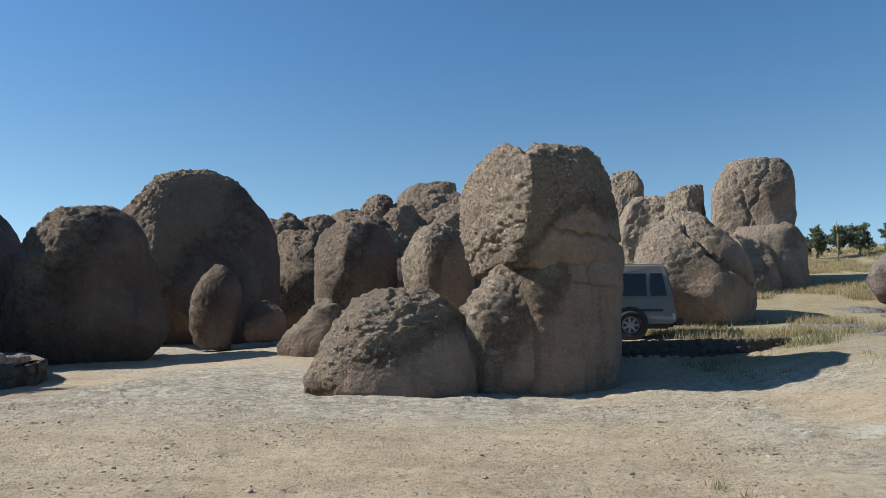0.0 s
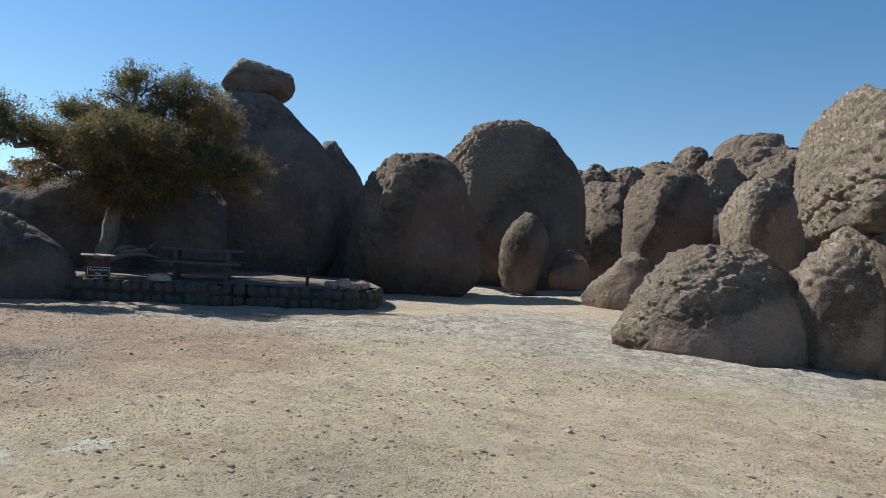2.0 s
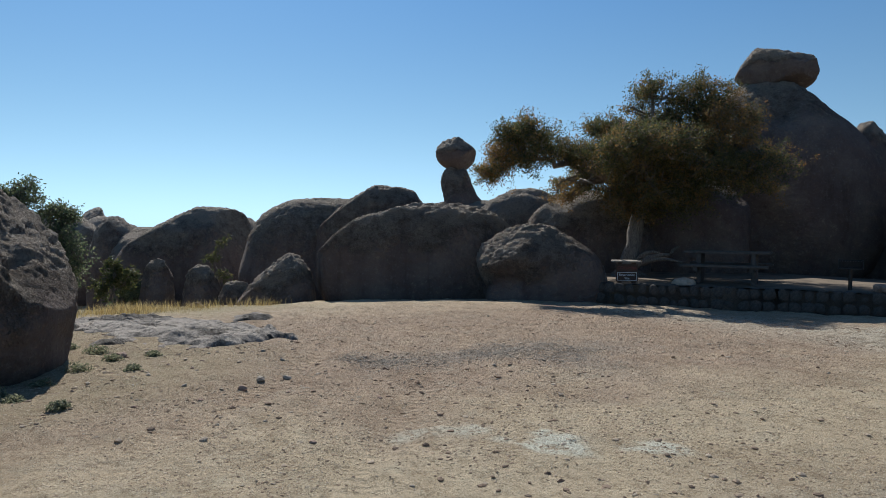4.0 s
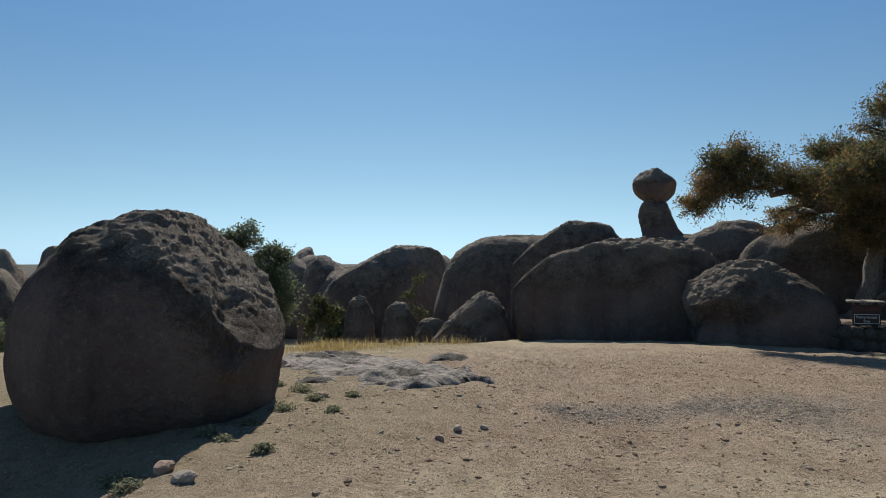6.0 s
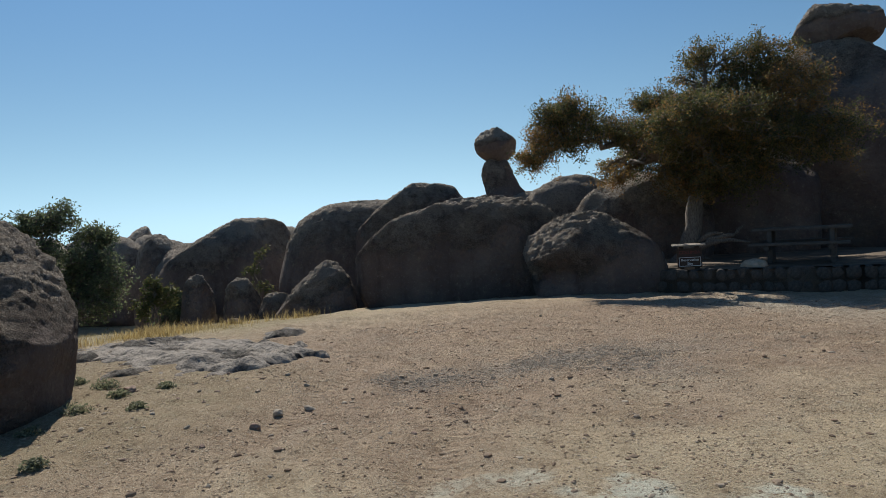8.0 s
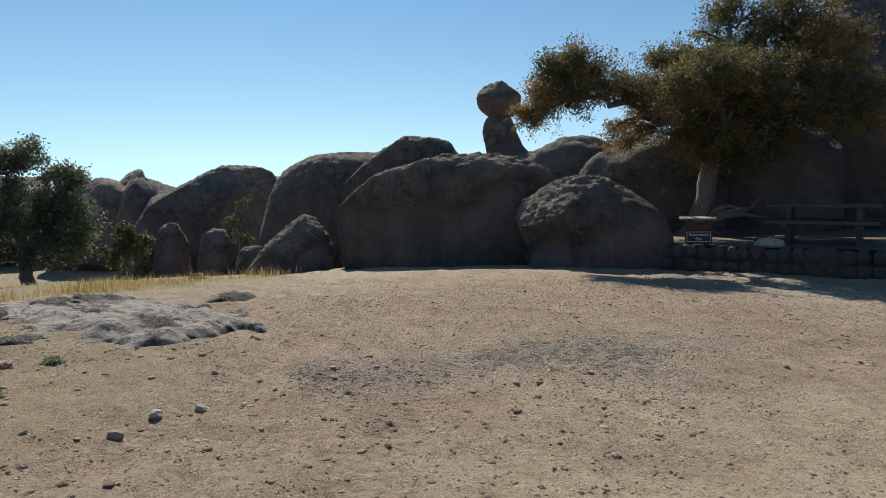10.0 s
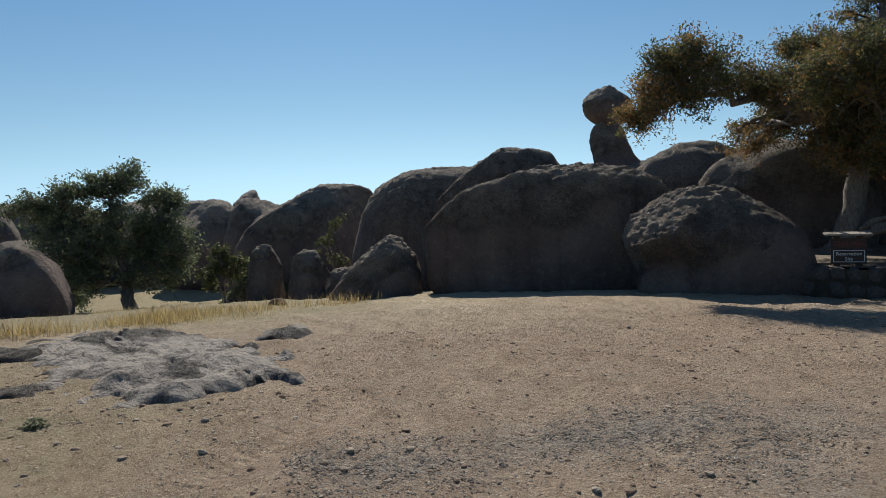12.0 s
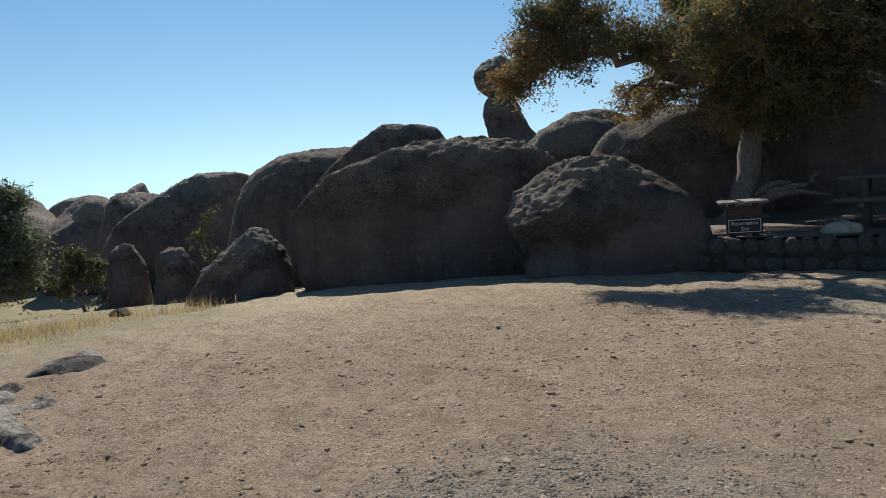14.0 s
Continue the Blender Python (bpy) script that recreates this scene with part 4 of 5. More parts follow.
def bent(a, b, n, wob, rng, lift=0.0):
    a, b = Vector(a), Vector(b)
    out = []
    for i in range(n + 1):
        f = i / n
        p = a.lerp(b, f)
        w = wob * math.sin(math.pi * f)
        out.append(p + Vector((rng.gauss(0, w), rng.gauss(0, w), rng.gauss(0, w) + lift * math.sin(math.pi * f))))
    return out


def leaf_cloud(name, centers, size, mat, rng):
    """Many small folded leaves as one mesh; centers is an array."""
    n = len(centers)
    a = rng.normal(size=(n, 3))
    a /= np.linalg.norm(a, axis=1)[:, None]
    b = np.cross(a, rng.normal(size=(n, 3)))
    b /= np.linalg.norm(b, axis=1)[:, None]
    s = size * rng.uniform(0.6, 1.3, n)[:, None]
    c = np.asarray(centers)
    fold = np.cross(a, b) * s * 0.18
    v = np.stack((c - a * s, c + b * s * 0.42 + fold, c + a * s, c - b * s * 0.42 + fold), 1).reshape(-1, 3)
    i = np.arange(n)[:, None] * 4
    f = np.concatenate((i + np.array([[0, 1, 2]]), i + np.array([[0, 2, 3]])))
    return mesh_from(name, v, f, mat, shade=False)


def tree(name, label, base, fork, limbs, leaf_size, per, mats, trunk_r, seed, twigs=14, bark=None):
    """Trunk to a fork, limbs to clumps (x, y, z, radius, share), twigs and leaves round the twigs."""
    rng, nrng = random.Random(seed), np.random.default_rng(seed)
    bark = bark or BARK
    root = thing(name, label, "tree", pose(*base))
    b = Vector(base)
    pts = bent((0, 0, -0.3), Vector(fork) - b, 7, trunk_r * 0.5, rng)
    v, f = tube(pts, [trunk_r * (1.45 - 0.75 * i / 7) for i in range(8)], 12)
    mesh_part("trunk", mesh_from("trunk", v, f, bark), root)
    tip = pts[-1]
    leaves = {0: [], 1: []}
    for k, (x, y, z, r, rz, share, kind) in enumerate(limbs):
        c = Vector((x, y, z)) - b
        path = bent(tip, c, 7, 0.14, rng, 0.2)
        v, f = tube(path, [trunk_r * (0.55 - 0.43 * i / 7) for i in range(8)], 7)
        for j in range(twigs):
            d = Vector((rng.gauss(0, 1), rng.gauss(0, 1), rng.gauss(0, 1))).normalized()
            end = c + Vector((d.x * r, d.y * r, d.z * rz)) * rng.uniform(0.55, 1.12)
            start = path[rng.randint(4, 7)]
            tw = bent(start, end, 5, 0.07, rng, 0.06)
            tv, tf = tube(tw, [0.022, 0.017, 0.013, 0.010, 0.007, 0.004], 4)
            o = len(v)
            v += tv
            f += [tuple(q + o for q in face) for face in tf]
            cnt = int(per * share / twigs)
            spots = nrng.integers(2, 6, cnt)
            q = np.array([tw[s][:] for s in spots]) + nrng.normal(size=(cnt, 3)) * r * 0.12
            leaves[kind].append(q)
        mesh_part("limb", mesh_from("limb", v, f, bark), root)
    for kind, lots in leaves.items():
        if lots:
            mesh_part("crown", leaf_cloud("crown", np.concatenate(lots), leaf_size, mats[kind], nrng), root, "autumn-tinged foliage" if kind else "")
    return root


def oak(label, base, trunk_path, trunk_r, boughs, lobes, leaf_size, per_spray, mats, seed, bark, twig_r=0.012):
    """A gnarled oak. boughs: paths that leave the trunk; lobes of the crown: (x, y, z, rx, ry, rz, sprays, kind).
    Each spray hangs on a branch from the nearest bough and carries zigzag twigs with leaves along them."""
    rng, nrng = random.Random(seed), np.random.default_rng(seed)
    b = Vector(base)
    root = thing("oak_tree", label, "tree", pose(*base))
    pts = []
    for p, q in zip(trunk_path, trunk_path[1:]):
        pts += bent(Vector(p) - b, Vector(q) - b, 4, 0.03, rng)[:-1]
    pts.append(Vector(trunk_path[-1]) - b)
    n = len(pts)
    v, f = tube(pts, [trunk_r * (1.0 + 1.7 * math.exp(-7.0 * i / n) - 0.25 * i / n) * rng.uniform(0.92, 1.08) for i in range(n)], 14)
    v = [(x + trunk_r * 0.16 * math.sin(5 * math.atan2(y, x) + 2 * z), y + trunk_r * 0.16 * math.cos(4 * math.atan2(y, x) + 3 * z), z) for x, y, z in v]
    mesh_part("trunk", mesh_from("trunk", v, f, bark), root)
    for k in range(5):
        g = 2 * math.pi * k / 5 + rng.uniform(-0.3, 0.3)
        e = trunk_r * rng.uniform(2.6, 4.2)
        v, f = tube(bent((0, 0, trunk_r * 1.0), (math.cos(g) * e, math.sin(g) * e, -0.08), 5, 0.02, rng), [trunk_r * (0.75 - 0.11 * i) for i in range(6)], 8)
        mesh_part("root", mesh_from("root", v, f, bark), root)
    spine = [(p, 0.5 * trunk_r) for p in pts[n // 2:]]
    for path in boughs:
        line = [pts[-1]]
        for p, q in zip([trunk_path[-1]] + list(path), path):
            line += bent(Vector(p) - b, Vector(q) - b, 5, 0.09, rng)[1:]
        m = len(line)
        rad = [trunk_r * (0.62 - 0.48 * i / (m - 1)) for i in range(m)]
        v, f = tube(line, rad, 9)
        mesh_part("bough", mesh_from("bough", v, f, BARK), root)
        spine += list(zip(line, rad))
    leaves = {0: [], 1: []}
    for x, y, z, rx, ry, rz, sprays, kind in lobes:
        c = Vector((x, y, z)) - b
        v, f = [], []

        def add(path, radii, seg):
            tv, tf = tube(path, radii, seg)
            o = len(v)
            v.extend(tv)
            f.extend(tuple(q + o for q in face) for face in tf)
        for _ in range(sprays):
            d = Vector((rng.gauss(0, 1), rng.gauss(0, 1), rng.gauss(0, 1))).normalized() * rng.uniform(0.35, 1.0) ** 0.5
            end = c + Vector((d.x * rx, d.y * ry, d.z * rz))
            start, sr = min(spine, key=lambda s: (s[0] - end).length + 0.4 * max(0.0, s[0].z - end.z))
            br = bent(start, end, 5, 0.07 + 0.03 * (end - start).length, rng, 0.10)
            r0 = min(sr * 0.6, 0.05)
            add(br, [r0 + (twig_r - r0) * i / 5 for i in range(6)], 5)
            for _ in range(9):
                at = br[rng.randint(3, 5)]
                way = ((end - start).normalized() * 0.7 + Vector((rng.gauss(0, 0.8), rng.gauss(0, 0.8), rng.gauss(0.15, 0.5)))).normalized()
                tip = at + way * rng.uniform(0.22, 0.62) * (0.5 + 0.5 * min(rx, 1.0))
                tw = bent(at, tip, 4, 0.05, rng)
                add(tw, [twig_r * (0.8 - 0.17 * i) for i in range(5)], 4)
                spots = nrng.integers(1, 5, per_spray)
                q = np.array([tw[s][:] for s in spots]) + nrng.normal(size=(per_spray, 3)) * np.array([0.065, 0.065, 0.05])
                leaves[kind if rng.random() < 0.8 else 1 - kind].append(q)
        mesh_part("limb", mesh_from("limb", v, f, BARK), root)
    for kind, lots in leaves.items():
        if lots:
            mesh_part("crown", leaf_cloud("crown", np.concatenate(lots), leaf_size, mats[kind], nrng), root, "autumn-tinged foliage" if kind else "")
    return root


oak("spreading oak with twisted limbs and rusting autumn leaves", (-15.85, 13.6, 0.1),
    [(-15.85, 13.6, -0.1), (-15.75, 13.65, 0.7), (-15.6, 13.8, 1.9), (-15.3, 13.6, 2.6)], 0.20,
    [[(-15.6, 12.4, 2.85), (-15.4, 11.3, 3.05), (-15.3, 10.2, 3.1), (-15.5, 9.3, 2.85)], [(-15.3, 12.9, 3.4), (-15.0, 13.6, 4.3), (-14.8, 13.8, 5.0)],
     [(-14.6, 14.0, 3.4), (-14.2, 14.5, 4.4), (-14.0, 14.6, 5.0)], [(-14.2, 14.1, 2.9), (-13.4, 14.5, 3.3), (-12.9, 14.8, 3.4)], [(-14.7, 13.0, 2.9), (-14.0, 12.4, 3.1), (-13.6, 12.0, 3.2)], [(-15.9, 15.0, 3.4), (-16.4, 16.2, 4.0)]],
    [(-15.3, 10.1, 3.35, 0.65, 0.9, 0.5, 30, 0), (-15.3, 9.6, 3.65, 0.45, 0.5, 0.35, 12, 0), (-15.5, 9.1, 2.9, 0.35, 0.4, 0.4, 16, 1), (-16.2, 13.0, 3.95, 0.6, 0.65, 0.4, 20, 0), (-15.5, 11.3, 3.3, 0.5, 0.5, 0.38, 14, 0),
     (-15.0, 13.7, 4.6, 0.7, 0.65, 0.7, 24, 0), (-14.2, 14.5, 4.75, 0.8, 0.75, 0.6, 26, 0), (-13.4, 14.6, 3.85, 0.9, 0.9, 0.75, 36, 1),
     (-14.8, 13.2, 3.35, 1.0, 1.2, 0.55, 50, 0), (-13.6, 14.1, 2.95, 0.9, 1.0, 0.5, 40, 0), (-14.6, 13.4, 2.5, 1.0, 1.1, 0.4, 34, 0),
     (-16.4, 11.7, 2.4, 0.5, 0.7, 0.25, 7, 1), (-16.9, 13.0, 2.75, 0.7, 0.7, 0.4, 18, 0), (-16.4, 15.6, 3.9, 1.4, 1.4, 0.8, 60, 0), (-16.6, 13.2, 3.3, 0.9, 0.9, 0.45, 22, 0),
     (-14.3, 11.3, 3.1, 0.6, 0.5, 0.35, 14, 0), (-13.5, 11.9, 3.35, 0.7, 0.5, 0.4, 14, 0), (-14.1, 12.1, 3.05, 0.7, 0.6, 0.4, 13, 0), (-13.3, 12.9, 3.3, 0.8, 0.7, 0.5, 18, 0), (-14.9, 14.2, 2.1, 1.0, 1.1, 0.35, 34, 0), (-16.3, 14.9, 2.5, 1.0, 1.2, 0.7, 50, 0), (-15.2, 12.9, 2.15, 0.7, 0.8, 0.3, 18, 1), (-13.0, 15.3, 2.9, 0.9, 0.9, 0.6, 30, 0)],
    0.032, 38, (LEAF_OAK, LEAF_RUST), 5, OAKBARK)

oak("dense dark evergreen oak standing in dry grass", (-26.8, -1.3, -1.95),
    [(-26.8, -1.3, -2.05), (-26.75, -1.4, -1.5), (-26.8, -1.5, -0.9)], 0.2,
    [[(-26.7, -2.0, -0.2), (-26.6, -2.6, 0.8), (-26.5, -3.0, 1.6)], [(-26.8, -1.6, 0.4), (-26.7, -1.8, 1.6), (-26.7, -1.7, 2.3)], [(-26.9, -0.9, 0.2), (-27.0, -0.3, 1.2), (-27.0, 0.0, 1.7)]],
    [(-26.3, -4.0, 1.5, 0.5, 0.7, 0.35, 18, 0), (-26.6, -2.8, 1.75, 0.7, 0.55, 0.5, 22, 0), (-26.7, -1.9, 2.2, 0.6, 0.4, 0.45, 18, 0), (-26.7, -1.2, 2.25, 0.6, 0.4, 0.4, 16, 0), (-27.0, -0.3, 1.7, 0.6, 0.6, 0.4, 20, 0),
     (-26.6, -3.0, 0.5, 1.0, 0.9, 0.7, 46, 0), (-26.8, -1.6, 0.7, 1.0, 1.0, 0.9, 66, 0), (-26.9, -0.3, 0.4, 1.0, 0.8, 0.9, 50, 0), (-26.7, -2.6, -0.5, 0.9, 0.9, 0.5, 30, 0), (-26.9, -0.6, -0.5, 0.9, 0.9, 0.5, 30, 0)],
    0.055, 12, (LEAF_DARK, LEAF_DARK), 9, BARK, 0.016)
tree("shrub", "yellow-green leafy shrub beside dark boulders", (-26.2, 1.3, -1.75), (-26.2, 1.3, -1.2), [
    (-26.2, 0.9, -0.6, 0.5, 0.5, 1, 0), (-26.2, 1.6, -0.4, 0.5, 0.5, 1, 0), (-26.2, 1.3, 0.0, 0.4, 0.4, 1, 0)], 0.06, 800, (LEAF_BRIGHT, LEAF_BRIGHT), 0.06, 12, 12)
tree("sapling", "thin green sapling in front of a dark rock", (-26.5, 4.6, -1.6), (-26.5, 4.6, -0.2), [
    (-26.5, 4.4, 0.2, 0.35, 0.5, 1, 0), (-26.5, 4.7, 0.9, 0.3, 0.4, 1, 0), (-26.5, 4.8, -0.4, 0.35, 0.4, 1, 0)], 0.05, 260, (LEAF_BRIGHT, LEAF_BRIGHT), 0.04, 14, 9)
for k, (x, y, r) in enumerate(((23.0, 41.5, 0.9), (24.6, 42.2, 1.0), (21.5, 41.0, 0.7), (26.5, 42.0, 0.7))):
    gz = float(ground_z(x, y))
    tree("shrub", "dark green juniper shrub on the grassy rise", (x, y, gz), (x, y, gz + 0.4), [
        (x - 0.5 * r, y, gz + 0.9, r * 0.7, 0.6, 1, 0), (x + 0.5 * r, y, gz + 0.8, r * 0.7, 0.6, 1, 0), (x, y, gz + 1.4, r * 0.6, 0.5, 1, 0)], 0.09, 700, (LEAF_DARK, LEAF_DARK), 0.08, 30 + k, 12)
for k, (x, y, gz, r) in enumerate(((-29, -7.5, -2.2, 0.9), (-31, -10, -2.4, 1.2), (-27, -5.4, -2.0, 0.7), (-33, -5, -2.5, 1.2), (-29.5, 2.2, -2.2, 0.9))):
    tree("shrub", "dark green brush in the hollow", (x, y, gz), (x, y, gz + 0.3), [
        (x, y - 0.6 * r, gz + 0.8, r * 0.8, 0.6, 1, 0), (x, y + 0.6 * r, gz + 0.8, r * 0.8, 0.6, 1, 0), (x, y, gz + 1.3, r * 0.7, 0.5, 1, 0)], 0.08, 600, (LEAF_DARK, LEAF_BRIGHT), 0.07, 40 + k, 12)


def tufts(name, label, spots, height, blades, mat, seed, spread=0.12, blade=0.005):
    """Grass: bent blades in tufts, one mesh of stuff. spots: array of x, y."""
    r = np.random.default_rng(seed)
    n = len(spots) * blades
    base = np.repeat(np.asarray(spots), blades, 0) + r.normal(size=(n, 2)) * spread
    z = ground_full(base[:, 0], base[:, 1]) - 0.02
    h = height * r.uniform(0.4, 1.2, n) * np.repeat(r.uniform(0.6, 1.2, len(spots)), blades)
    g = r.uniform(0, 2 * np.pi, n)
    lean = r.uniform(0.15, 1.1, n) * h
    wv = np.stack((np.sin(g), -np.cos(g)), 1) * blade
    dv = np.stack((np.cos(g), np.sin(g)), 1)
    b = np.c_[base, z]
    m = np.c_[base + dv * (lean * 0.35)[:, None], z + h * 0.6]
    t = np.c_[base + dv * lean[:, None], z + h]
    w3 = np.c_[wv, np.zeros(n)]
    v = np.stack((b - w3, b + w3, m + w3 * 0.8, m - w3 * 0.8, t), 1).reshape(-1, 3)
    i = np.arange(n)[:, None] * 5
    f = (i + np.array([[0, 1, 2, 3]])).tolist() + (i + np.array([[3, 2, 4]])).tolist()
    return tagged(new(name, mesh_from(name, v, f, mat, shade=False)), label, "grass", kind="stuff")


rg = np.random.default_rng(77)


def scatter(n, x0, x1, y0, y1, keep):
    p = np.stack((rg.uniform(x0, x1, n), rg.uniform(y0, y1, n)), 1)
    return p[keep(p[:, 0], p[:, 1])]


hill = scatter(12000, 5, 30, 19, 46, lambda x, y: (fbm(np.stack((x, y, 0 * x), 1) * 0.3, 71, 3) > -0.12) & (y > 23.5 - 0.25 * x) & (x > 0.42 * y - 3.2))
tufts("dry_grass", "pale yellow dry grass on the slope", hill, 0.21, 20, GRASS_DRY, 1, 0.17, 0.012)
near_van = scatter(1500, 5.2, 12.5, 18.6, 25.0, lambda x, y: fbm(np.stack((x, y, 0 * x), 1) * 0.5, 73, 3) + 0.25 * np.exp(-((x - 7.5) / 2.0) ** 2) > 0.02)
tufts("dry_grass", "thick straw-yellow grass on the terrace beside the van", near_van, 0.26, 26, GRASS_DRY, 12, 0.15, 0.009)
sage = scatter(1500, 6, 40, 17, 48, lambda x, y: (fbm(np.stack((x, y, 0 * x), 1) * 0.3, 79, 3) > 0.12) & (y > 20 - 0.3 * x))
tufts("sage_grass", "grey-green sage clumps on the slope", sage, 0.24, 22, GRASS_GREEN, 2, 0.2, 0.014)
hollow = scatter(5200, -30, -12.2, -9, 5, lambda x, y: ((x < -14.2) | (y < -2.6)) & (x < -12.8 + 1.3 * fbm(np.stack((x, y, 0 * x), 1) * 0.5, 61, 2)) & (y < 2.6 + 0.12 * (x + 14)) & (fbm(np.stack((x, y, 0 * x), 1) * 0.6, 83, 3) + 0.5 * np.exp(-((x + 16.2) / 1.2) ** 2 - ((y - 0.6) / 0.9) ** 2) > 0.48) & (np.hypot((x + 11.8) / 1.6, (y - 1.1) / 1.5) > 1))
tufts("dry_grass", "golden dry grass along the edge of the hollow", hollow, 0.10, 20, GRASS_DRY, 3, 0.22, 0.004)
right = scatter(900, 3.2, 12, 4.5, 18, lambda x, y: (fbm(np.stack((x, y, 0 * x), 1) * 0.6, 91, 3) > 0.22 - 0.05 * (x - 4)) & (x > 3.4 + 0.22 * np.abs(y - 6)))
tufts("sage_grass", "straw-coloured grass tufts on the rising dirt", right, 0.13, 14, GRASS_GREEN, 5, 0.1)
tufts("weeds", "two small green weeds in bare dirt", np.array([(2.25, 6.0), (2.35, 5.6), (2.3, 5.65)]), 0.12, 26, GRASS_GREEN, 6, 0.06)
for x, y, h in ((18.6, 38.5, 2.2), (19.5, 39.0, 1.9), (21.0, 38.0, 2.3), (25.6, 38.5, 2.2), (27.2, 39.0, 1.9)):
    gz = float(ground_z(x, y))
    stalk = thing("flower_stalk", "tall dry flower stalk standing on the rise", "plant", pose(x, y, gz), "stalks on the rise")
    v, f = tube([(0, 0, -0.1), (0.02, 0, h * 0.5), (0.0, 0.03, h)], (0.03, 0.022, 0.014), 6)
    mesh_part("stem", mesh_from("stem", v, f, STALK), stalk)
    v, f = tube([(0, 0.01, h * 0.72), (0.01, 0.02, h * 0.85), (0, 0.03, h * 1.02)], (0.014, 0.03, 0.012), 7)
    mesh_part("seed_head", mesh_from("seed_head", v, f, STALK), stalk)

clump = np.concatenate([np.stack((rg.normal(x, sx, n), rg.normal(y, sy, n)), 1) for x, y, sx, sy, n in ((-15.1, 0.7, 0.3, 0.4, 40), (-16.2, 1.2, 0.4, 0.45, 44), (-16.6, 2.3, 0.3, 0.2, 8), (-17.4, 3.6, 0.25, 0.35, 14), (-14.7, -0.7, 0.25, 0.3, 24))])
tufts("dry_grass", "golden clumps of tall dry grass behind the outcrop", clump, 0.22, 22, GRASS_GOLD, 7, 0.2, 0.004)

# ---- stone walls and campsite ----
STONE_PALE = plain("pale_stone", (0.40, 0.345, 0.275), 0.9, 0, 0.2, 9, 0.01)
STONE_TAN = plain("tan_stone", (0.45, 0.36, 0.27), 0.9, 0, 0.25, 9, 0.01)
STONE_RED = plain("reddish_stone", (0.36, 0.25, 0.19), 0.9, 0, 0.25, 9, 0.01)
CURB = [(-13.9, 10.9), (-12.9, 11.6), (-11.9, 12.5), (-10.8, 13.6), (-9.7, 14.2), (-8.8, 14.6), (-8.6, 15.2), (-9.0, 16.4)]
TOP = 0.12
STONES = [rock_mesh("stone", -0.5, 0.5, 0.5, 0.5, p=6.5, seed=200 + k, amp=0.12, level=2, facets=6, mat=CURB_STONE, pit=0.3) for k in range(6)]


def along(line, step):
    out = []
    for (x0, y0), (x1, y1) in zip(line, line[1:]):
        ln = math.hypot(x1 - x0, y1 - y0)
        n = max(1, round(ln / step))
        for i in range(n):
            f = (i + 0.5) / n
            out.append((x0 + (x1 - x0) * f, y0 + (y1 - y0) * f, math.degrees(math.atan2(y1 - y0, x1 - x0)), ln / n))
    return out


def strip(name, line, width, top, bottom, mat, cap=True):
    """A wall along a line with thickness to its left side."""
    bm = bmesh.new()
    rows = []
    for i, (x, y) in enumerate(line):
        x0, y0 = line[max(i - 1, 0)]
        x1, y1 = line[min(i + 1, len(line) - 1)]
        d = Vector((x1 - x0, y1 - y0)).normalized()
        nrm = Vector((-d.y, d.x)) * width
        tz = top(x, y) if callable(top) else top
        bz = bottom(x, y) if callable(bottom) else bottom
        rows.append([bm.verts.new(q) for q in ((x, y, bz), (x, y, tz), (x + nrm.x, y + nrm.y, tz), (x + nrm.x, y + nrm.y, bz))])
    for a, b in zip(rows, rows[1:]):
        for k in range(4):
            q = (k + 1) % 4
            bm.faces.new((a[k], b[k], b[q], a[q]))
    bm.faces.new(rows[0])
    bm.faces.new(rows[-1][::-1])
    bmesh.ops.recalc_face_normals(bm, faces=bm.faces[:])
    return bm


def stone_wall(name, label, line, top, courses, seed, depth=0.32):
    rng = random.Random(seed)
    wall = thing(name, label, "wall", kind="structure")
    low = lambda x, y: float(ground_z(x, y)) - 0.2
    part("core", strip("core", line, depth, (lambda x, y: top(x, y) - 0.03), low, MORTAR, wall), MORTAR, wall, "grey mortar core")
    for c in range(courses):
        for x, y, a, ln in along(line, 0.24):
            tz = top(x, y)
            gz = float(ground_z(x, y)) - 0.05
            hh = (tz - gz) / courses
            if hh < 0.05:
                continue
            ob = new("stone", STONES[rng.randrange(6)])
            ob.parent = wall
            nrm = Vector((math.sin(radians(a)), -math.cos(radians(a)), 0)) * -0.06
            ob.matrix_basis = Matrix.LocRotScale((x + nrm.x + rng.uniform(-0.03, 0.03), y + nrm.y + rng.uniform(-0.03, 0.03), gz + hh * (c + 0.5) + rng.uniform(-0.02, 0.02)), Euler((rng.uniform(-0.15, 0.15), rng.uniform(-0.15, 0.15), radians(a + rng.uniform(-8, 8)))), (ln * rng.uniform(0.95, 1.15), 0.17, hh * rng.uniform(0.92, 1.08)))
    return wall


bm = bmesh.new()
inner = [bm.verts.new((x, y, TOP)) for x, y in CURB + [(-11.0, 19.0), (-16.0, 18.5), (-19.0, 14.5), (-16.5, 11.0)]]
f = bm.faces.new(inner)
ex = bmesh.ops.extrude_face_region(bm, geom=[f])
for vtx in ex["geom"]:
    if isinstance(vtx, bmesh.types.BMVert):
        vtx.co.z = -1.2
bmesh.ops.recalc_face_normals(bm, faces=bm.faces[:])
me = bpy.data.meshes.new("campsite_terrace")
bm.to_mesh(me)
bm.free()
# litter brown, darkened to stand in for the oak's shade on the floor
me.materials.append(plain("shade_dark_litter", (0.15, 0.115, 0.08), 0.95, 0, 0.55, 1.6, 0.02))
